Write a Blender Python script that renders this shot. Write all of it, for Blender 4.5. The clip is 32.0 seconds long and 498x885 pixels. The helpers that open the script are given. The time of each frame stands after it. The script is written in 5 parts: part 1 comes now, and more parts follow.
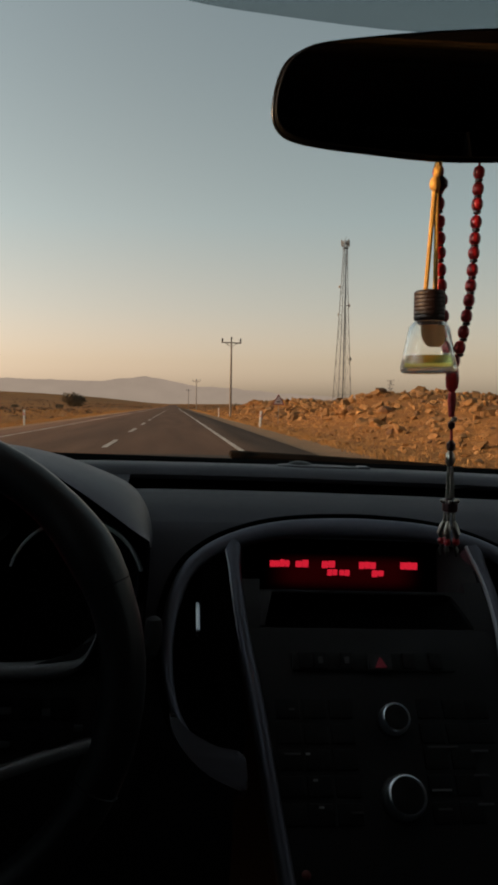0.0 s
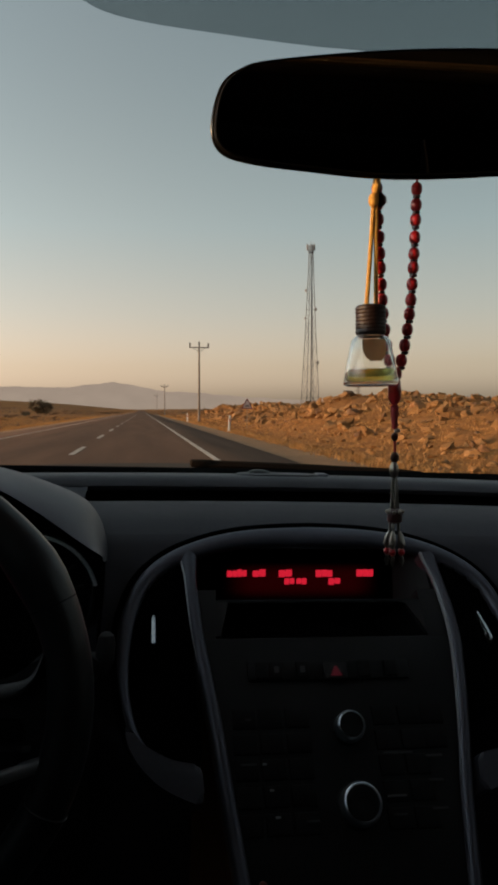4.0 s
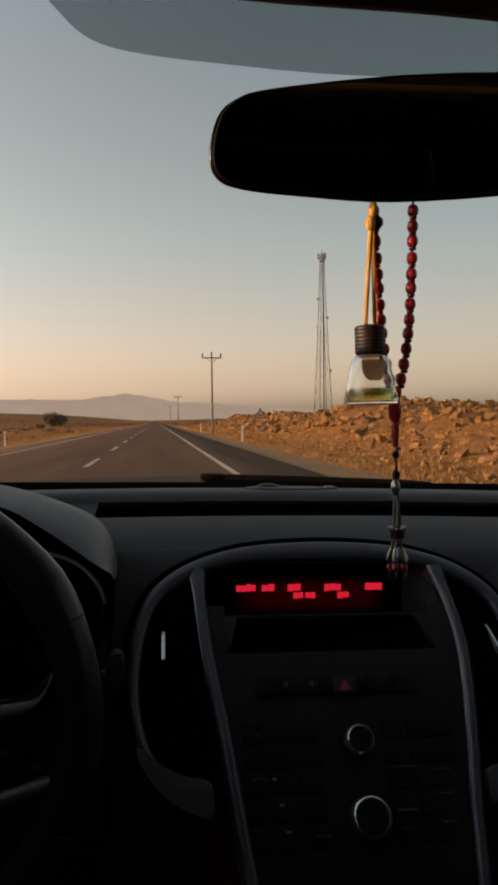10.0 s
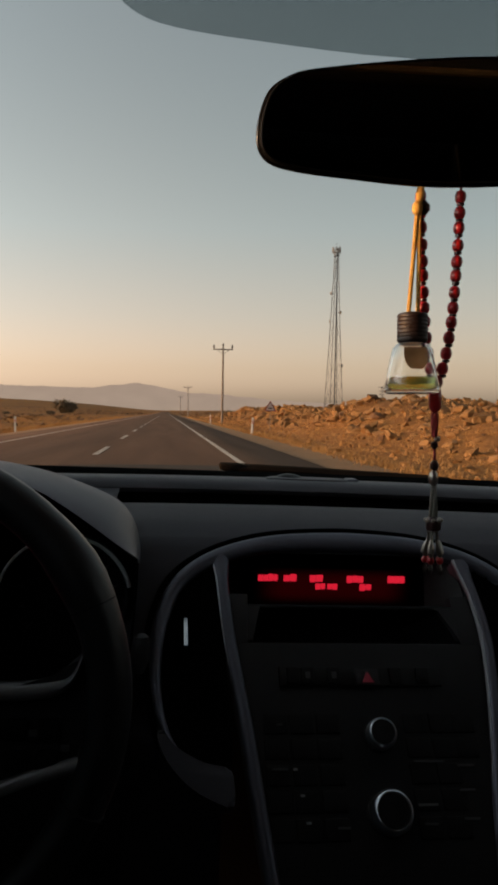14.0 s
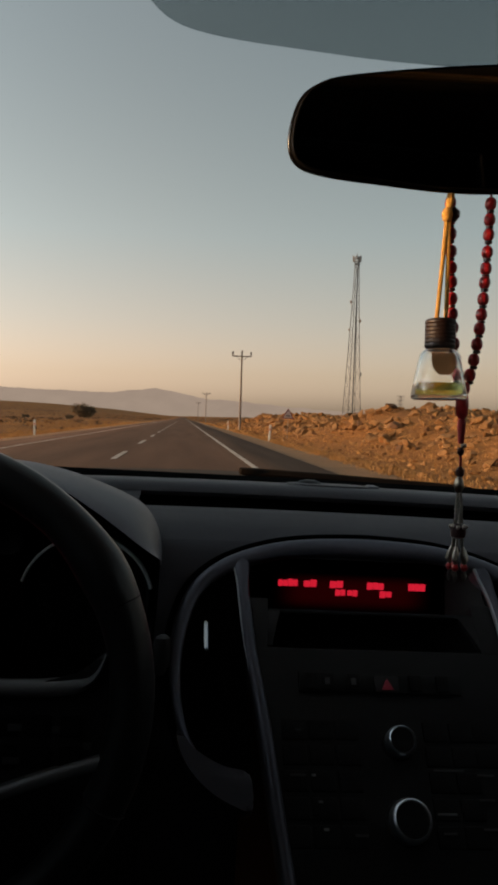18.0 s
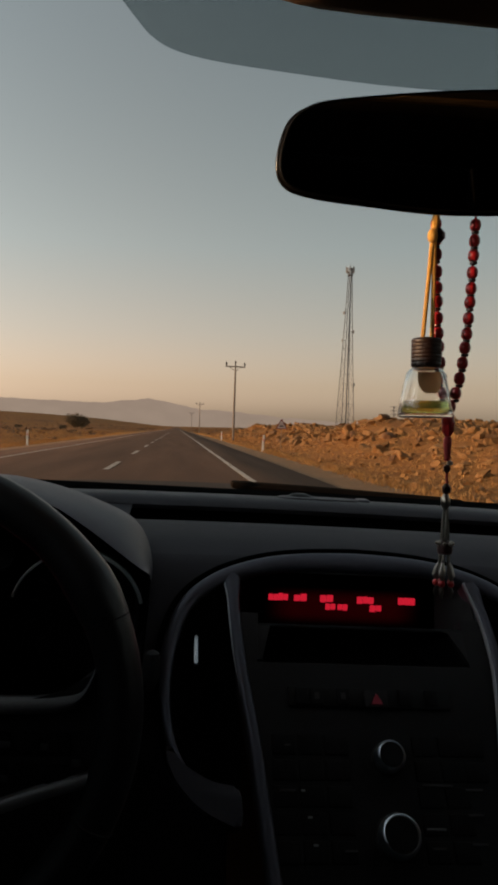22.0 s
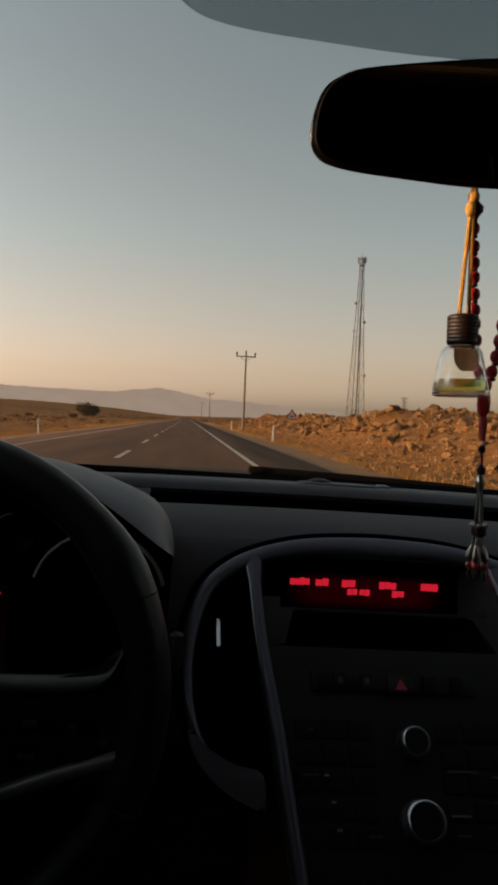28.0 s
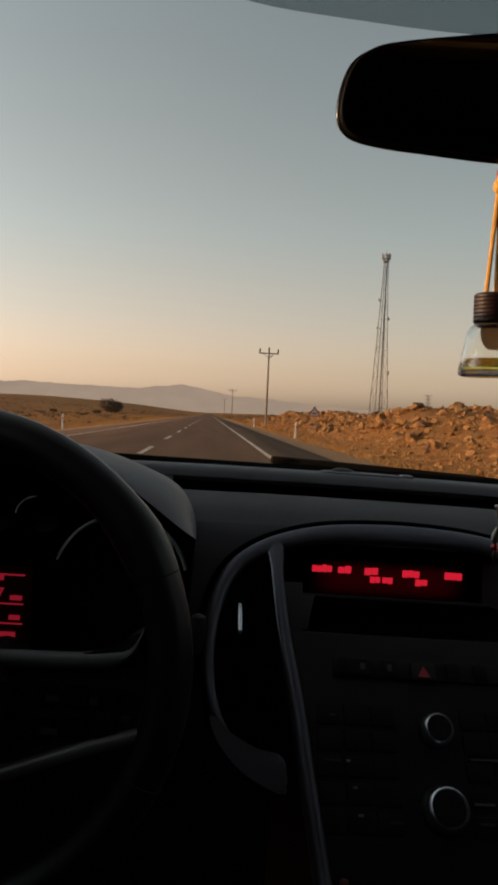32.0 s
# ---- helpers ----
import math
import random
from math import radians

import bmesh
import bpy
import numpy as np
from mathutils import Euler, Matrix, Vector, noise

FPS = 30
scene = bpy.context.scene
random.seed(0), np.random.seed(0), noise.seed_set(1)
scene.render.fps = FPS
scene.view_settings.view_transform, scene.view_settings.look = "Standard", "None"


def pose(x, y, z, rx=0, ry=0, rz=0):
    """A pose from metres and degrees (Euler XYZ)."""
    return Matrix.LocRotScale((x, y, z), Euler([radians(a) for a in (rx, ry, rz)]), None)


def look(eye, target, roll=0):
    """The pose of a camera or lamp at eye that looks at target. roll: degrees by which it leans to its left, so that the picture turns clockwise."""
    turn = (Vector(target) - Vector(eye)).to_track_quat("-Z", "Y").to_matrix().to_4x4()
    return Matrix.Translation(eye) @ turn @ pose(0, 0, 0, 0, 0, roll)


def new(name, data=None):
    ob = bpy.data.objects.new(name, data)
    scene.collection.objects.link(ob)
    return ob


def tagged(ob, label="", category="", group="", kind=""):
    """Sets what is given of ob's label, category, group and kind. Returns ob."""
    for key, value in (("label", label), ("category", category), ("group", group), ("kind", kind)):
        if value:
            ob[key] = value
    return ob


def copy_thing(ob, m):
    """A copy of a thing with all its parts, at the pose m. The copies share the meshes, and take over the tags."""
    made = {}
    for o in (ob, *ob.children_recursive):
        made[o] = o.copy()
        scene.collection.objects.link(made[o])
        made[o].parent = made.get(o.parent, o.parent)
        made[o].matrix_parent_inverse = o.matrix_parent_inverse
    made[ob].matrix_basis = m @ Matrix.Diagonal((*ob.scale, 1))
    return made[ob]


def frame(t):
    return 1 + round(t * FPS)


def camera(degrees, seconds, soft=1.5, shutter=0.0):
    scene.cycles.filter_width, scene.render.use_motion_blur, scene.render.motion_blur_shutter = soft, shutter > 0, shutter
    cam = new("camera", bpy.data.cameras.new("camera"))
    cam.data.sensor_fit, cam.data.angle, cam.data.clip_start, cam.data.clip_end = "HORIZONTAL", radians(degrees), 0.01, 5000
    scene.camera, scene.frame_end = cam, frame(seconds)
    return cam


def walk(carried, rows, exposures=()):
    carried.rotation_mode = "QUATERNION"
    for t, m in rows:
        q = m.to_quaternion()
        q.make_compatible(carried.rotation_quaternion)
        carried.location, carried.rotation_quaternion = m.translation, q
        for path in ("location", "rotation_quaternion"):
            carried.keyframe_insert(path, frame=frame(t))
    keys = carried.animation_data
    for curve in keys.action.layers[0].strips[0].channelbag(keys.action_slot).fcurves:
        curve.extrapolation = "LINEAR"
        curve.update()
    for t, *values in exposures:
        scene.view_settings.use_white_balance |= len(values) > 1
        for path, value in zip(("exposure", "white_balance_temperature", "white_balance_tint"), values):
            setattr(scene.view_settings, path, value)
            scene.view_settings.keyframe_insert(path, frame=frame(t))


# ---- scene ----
cam = camera(37.85, 32.0, soft=3.4)
# seconds, x, y, z in metres, then the turn about x, y, z in degrees
PATH = [
    (0, 0.0012, 0.0171, 1.1911, 87.097, -0.263, -5.878),
    (0.5, -0.0047, 0.0149, 1.1933, 87.277, -0.55, -5.713),
    (1, -0.0091, 0.012, 1.195, 87.602, -0.598, -5.504),
    (1.5, 0.0003, 0.0169, 1.1941, 86.919, -0.281, -6.599),
    (2, 0.0045, 0.015, 1.1956, 87.171, -0.016, -6.523),
    (2.5, 0.0112, 0.0107, 1.199, 87.541, 0.541, -6.528),
    (3, 0.0087, 0.0133, 1.1975, 87.158, 0.047, -7.136),
    (3.5, 0.0136, 0.0101, 1.1997, 87.72, 0.325, -7.669),
    (4, 0.0188, 0.012, 1.1993, 87.422, 0.605, -8.33),
    (4.5, 0.014, 0.0117, 1.2019, 87.604, 0.396, -8.2),
    (6.5, 0.0056, 0.007, 1.2058, 87.762, -0.418, -7.981),
    (7, 0.02, 0.0021, 1.2083, 88.636, 0.578, -9.523),
    (7.5, 0.0232, 0.005, 1.2044, 88.44, 0.751, -9.177),
    (8, 0.0202, 0.0068, 1.2027, 88.224, 0.793, -8.822),
    (8.5, 0.0044, 0.0161, 1.1969, 87.376, 0.314, -6.247),
    (9, 0.021, 0.006, 1.2064, 88.112, 1.259, -8.262),
    (9.5, 0.0355, -0.0061, 1.216, 88.988, 1.977, -10.221),
    (10, 0.0261, 0.001, 1.2078, 88.179, 1.509, -7.279),
    (10.5, 0.0225, 0.004, 1.2046, 88.299, 0.886, -7.121),
    (11, 0.02, 0.0072, 1.2014, 88.135, 0.404, -7.495),
    (11.5, 0.0256, 0.0073, 1.2035, 87.671, 0.63, -7.916),
    (12, 0.0097, 0.0116, 1.1998, 87.545, -0.134, -6.545),
    (12.5, -0.0129, 0.0159, 1.1894, 87.446, -1.558, -3.935),
    (13, -0.0064, 0.0177, 1.1927, 86.856, -1.043, -4.368),
    (13.5, 0.0071, 0.0103, 1.2026, 87.662, 0.137, -6.39),
    (15.5, -0.0046, 0.0168, 1.1956, 87.191, -0.948, -6.106),
    (16, 0.0024, 0.017, 1.1934, 87.136, -0.478, -5.621),
    (16.5, -0.0095, 0.0149, 1.195, 87.506, -1.281, -4.37),
    (17, -0.014, 0.0108, 1.1959, 87.943, -2.065, -4.106),
    (17.5, -0.0105, 0.0144, 1.1964, 87.67, -1.321, -4.149),
    (18, -0.0017, 0.0094, 1.1989, 88.145, -1.165, -5.134),
    (18.5, 0.0008, 0.0047, 1.2014, 88.112, -0.855, -3.959),
    (19, 0, -0, 1.2, 89.187, -0.85, -3.454),
    (19.5, -0.0007, 0.0026, 1.2, 88.643, -0.812, -3.745),
    (20, -0.0049, 0.0025, 1.2006, 88.821, -1.019, -3.554),
    (20.5, -0.0014, 0.0053, 1.1982, 88.664, -1.143, -4.55),
    (21, -0.0038, 0.0082, 1.197, 88.481, -1.159, -4.577),
    (21.5, -0.0048, 0.0091, 1.1975, 88.385, -1.626, -4.617),
    (22, 0.0015, 0.0037, 1.2047, 88.966, -1.194, -5.642),
    (22.5, -0.0033, 0.0007, 1.2047, 89.458, -1.292, -5.23),
    (23, -0.0034, 0.0037, 1.2031, 89.373, -1.318, -4.996),
    (23.5, -0.0123, 0.0051, 1.2002, 89.405, -2.082, -4.816),
    (24, -0.0112, 0.0115, 1.1947, 88.892, -2.433, -4.963),
    (24.5, -0.0096, 0.0132, 1.1955, 88.569, -2.402, -5.362),
    (25, -0.0112, 0.0106, 1.1972, 89.002, -2.605, -5.405),
    (25.5, -0.0124, 0.0026, 1.1991, 89.809, -2.55, -5.047),
    (26, -0.0168, 0.0079, 1.1935, 88.966, -3.188, -4.291),
    (26.5, -0.0192, 0.0107, 1.1939, 88.922, -3.116, -4.158),
    (28.5, -0.0115, 0.017, 1.1947, 87.883, -1.354, -4.939),
    (29, -0.0113, 0.0199, 1.1881, 87.283, -1.282, -4.743),
    (29.5, -0.0307, 0.0327, 1.1819, 85.961, -2.214, -3.367),
    (30, -0.0171, 0.0285, 1.1795, 87.118, -1.795, -3.536),
    (30.5, -0.0162, 0.0262, 1.1804, 87.234, -1.899, -3.488),
    (31, -0.0144, 0.017, 1.1866, 87.901, -1.534, -3.646),
    (31.5, -0.0153, 0.0143, 1.1868, 88.394, -1.902, -3.258),
    (32, -0.0131, 0.0178, 1.1812, 87.871, -1.961, -3.086),
]
# seconds, stops, kelvin, tint
EXPOSURE = [(0.0, -0.06, 6250, 8), (4.0, -0.02, 6200, 8), (7.0, 0.05, 6400, 10.5), (12.0, 0.05, 6560, 13), (16.0, 0.04, 6400, 11.2), (18.0, -0.05, 6400, 11.2), (19.0, -0.22, 6480, 12.5), (22.0, -0.22, 6470, 12), (26.0, -0.24, 6380, 10.5), (29.0, -0.1, 6540, 12.5), (32.0, -0.05, 6540, 12)]
walk(cam, [(r[0], pose(*r[1:])) for r in PATH], EXPOSURE)

# ---- world, sun ----
SUN_AZ, SUN_EL = -94.0, 7.5          # degrees: bearing from straight ahead (minus: left), height
SKY, SUN = 0.37, 4.6
world = bpy.data.worlds.new("dusk_sky")
scene.world = world
world.use_nodes = True
wn = world.node_tree
sky = wn.nodes.new("ShaderNodeTexSky")
sky.sky_type = "NISHITA"
sky.sun_disc = False
sky.sun_elevation, sky.sun_rotation = radians(SUN_EL), radians(SUN_AZ)
sky.altitude, sky.air_density, sky.dust_density, sky.ozone_density = 900, 1.0, 3.5, 1.2
back = wn.nodes["Background"]
back.inputs["Strength"].default_value = SKY
# dusty air: warm and pale at the horizon, grey-green higher up, dimmer away from the sun
coord, parts_, grey = wn.nodes.new("ShaderNodeTexCoord"), wn.nodes.new("ShaderNodeSeparateXYZ"), wn.nodes.new("ShaderNodeRGBToBW")
tone, side, mul, mul2 = wn.nodes.new("ShaderNodeValToRGB"), wn.nodes.new("ShaderNodeMapRange"), wn.nodes.new("ShaderNodeMix"), wn.nodes.new("ShaderNodeMath")
wn.links.new(coord.outputs["Generated"], parts_.inputs[0])
wn.links.new(parts_.outputs["Z"], tone.inputs["Fac"])
wn.links.new(parts_.outputs["X"], side.inputs["Value"])
wn.links.new(sky.outputs[0], grey.inputs[0])
side.inputs["From Min"].default_value, side.inputs["From Max"].default_value = -0.55, 0.65
side.inputs["To Min"].default_value, side.inputs["To Max"].default_value = 1.16, 0.53
ramp_ = tone.color_ramp
ramp_.elements[0].position, ramp_.elements[0].color = 0.0, (1.22, 0.88, 0.585, 1)
ramp_.elements[1].position, ramp_.elements[1].color = 0.55, (0.76, 0.90, 0.95, 1)
for at_, col in ((0.03, (1.12, 0.81, 0.545, 1)), (0.06, (1.00, 0.755, 0.515, 1)), (0.13, (0.90, 0.81, 0.66, 1)), (0.24, (0.82, 0.89, 0.84, 1))):
    e_ = ramp_.elements.new(at_)
    e_.color = col
mul.data_type, mul.blend_type = "RGBA", "MULTIPLY"
mul.inputs["Factor"].default_value = 1.0
mul2.operation = "MULTIPLY"
wn.links.new(grey.outputs[0], mul2.inputs[0])
wn.links.new(side.outputs["Result"], mul2.inputs[1])
wn.links.new(mul2.outputs[0], mul.inputs["A"])
wn.links.new(tone.outputs["Color"], mul.inputs["B"])
# away from the sun the low sky is cooler
cool, far_side, mul3 = wn.nodes.new("ShaderNodeMix"), wn.nodes.new("ShaderNodeMapRange"), wn.nodes.new("ShaderNodeMix")
far_side.inputs["From Min"].default_value, far_side.inputs["From Max"].default_value = -0.05, 0.45
wn.links.new(parts_.outputs["X"], far_side.inputs["Value"])
cool.data_type = mul3.data_type = "RGBA"
mul3.blend_type = "MULTIPLY"
mul3.inputs["Factor"].default_value = 1.0
cool.inputs["A"].default_value, cool.inputs["B"].default_value = (1, 1, 1, 1), (0.925, 0.992, 1.02, 1)
wn.links.new(far_side.outputs["Result"], cool.inputs["Factor"])
wn.links.new(mul.outputs["Result"], mul3.inputs["A"])
wn.links.new(cool.outputs["Result"], mul3.inputs["B"])
wn.links.new(mul3.outputs["Result"], back.inputs["Color"])
lamp = bpy.data.lights.new("sun", "SUN")
lamp.energy, lamp.angle, lamp.color = SUN, radians(0.6), (1.0, 0.54, 0.22)
sun_dir = Vector((math.sin(radians(SUN_AZ)) * math.cos(radians(SUN_EL)), math.cos(radians(SUN_AZ)) * math.cos(radians(SUN_EL)), math.sin(radians(SUN_EL))))
sun_ob = new("sun", lamp)
sun_ob.matrix_world = look(sun_dir * 100, (0, 0, 0))


# ---- materials ----
def mat(name, color, rough=0.6, metal=0.0, var=0.25, scale=8.0, bump=0.0, fine=60.0, second=None, random_tone=0.0, spec=0.5, coat=0.0, space="Object", stretch=None):
    """A surface with a broad and a fine variation of tone, and a fine relief. scale, fine: noise per metre."""
    m = bpy.data.materials.new(name)
    m.use_nodes = True
    n, l = m.node_tree.nodes, m.node_tree.links
    b = n["Principled BSDF"]
    b.inputs["Roughness"].default_value, b.inputs["Metallic"].default_value = rough, metal
    b.inputs["Specular IOR Level"].default_value, b.inputs["Coat Weight"].default_value = spec, coat
    tc = n.new("ShaderNodeTexCoord")
    broad, grain = n.new("ShaderNodeTexNoise"), n.new("ShaderNodeTexNoise")
    broad.inputs["Scale"].default_value, broad.inputs["Detail"].default_value = scale, 4
    grain.inputs["Scale"].default_value, grain.inputs["Detail"].default_value = fine, 3
    for t in (broad, grain):
        l.new(tc.outputs[space], t.inputs["Vector"])
    if stretch:
        mp = n.new("ShaderNodeMapping")
        mp.inputs["Scale"].default_value = stretch
        l.new(tc.outputs[space], mp.inputs["Vector"])
        l.new(mp.outputs["Vector"], broad.inputs["Vector"])
    ramp = n.new("ShaderNodeMix")
    ramp.data_type = "RGBA"
    c = Vector(color)
    d = Vector(second) if second else c * (1 - var)
    ramp.inputs["A"].default_value = (*[min(1, v) for v in (c * (1 + var * 0.5))], 1)
    ramp.inputs["B"].default_value = (*d, 1)
    mid = n.new("ShaderNodeMath")
    mid.operation = "MULTIPLY_ADD"
    l.new(grain.outputs["Fac"], mid.inputs[0])
    mid.inputs[1].default_value = 0.6
    l.new(broad.outputs["Fac"], mid.inputs[2])
    rng = n.new("ShaderNodeMapRange")
    rng.inputs["From Min"].default_value, rng.inputs["From Max"].default_value = 0.5, 1.1
    l.new(mid.outputs[0], rng.inputs["Value"])
    l.new(rng.outputs["Result"], ramp.inputs["Factor"])
    out = ramp.outputs["Result"]
    if random_tone:
        info, hsv, add = n.new("ShaderNodeObjectInfo"), n.new("ShaderNodeHueSaturation"), n.new("ShaderNodeMapRange")
        add.inputs["To Min"].default_value, add.inputs["To Max"].default_value = 1 - random_tone, 1 + random_tone
        l.new(info.outputs["Random"], add.inputs["Value"])
        l.new(add.outputs["Result"], hsv.inputs["Value"])
        l.new(out, hsv.inputs["Color"])
        out = hsv.outputs["Color"]
    l.new(out, b.inputs["Base Color"])
    if bump:
        bp = n.new("ShaderNodeBump")
        bp.inputs["Strength"].default_value, bp.inputs["Distance"].default_value = 0.6, bump
        l.new(grain.outputs["Fac"], bp.inputs["Height"])
        l.new(bp.outputs["Normal"], b.inputs["Normal"])
    return m


def glow(name, color, strength, base=(0.02, 0.002, 0.004)):
    m = bpy.data.materials.new(name)
    m.use_nodes = True
    b = m.node_tree.nodes["Principled BSDF"]
    b.inputs["Base Color"].default_value = (*base, 1)
    b.inputs["Emission Color"].default_value = (*color, 1)
    b.inputs["Emission Strength"].default_value = strength
    return m


def glass(name, color=(1, 1, 1), rough=0.0, ior=1.45):
    m = bpy.data.materials.new(name)
    m.use_nodes = True
    b = m.node_tree.nodes["Principled BSDF"]
    b.inputs["Base Color"].default_value = (*color, 1)
    b.inputs["Roughness"].default_value, b.inputs["IOR"].default_value = rough, ior
    b.inputs["Transmission Weight"].default_value = 1.0
    return m


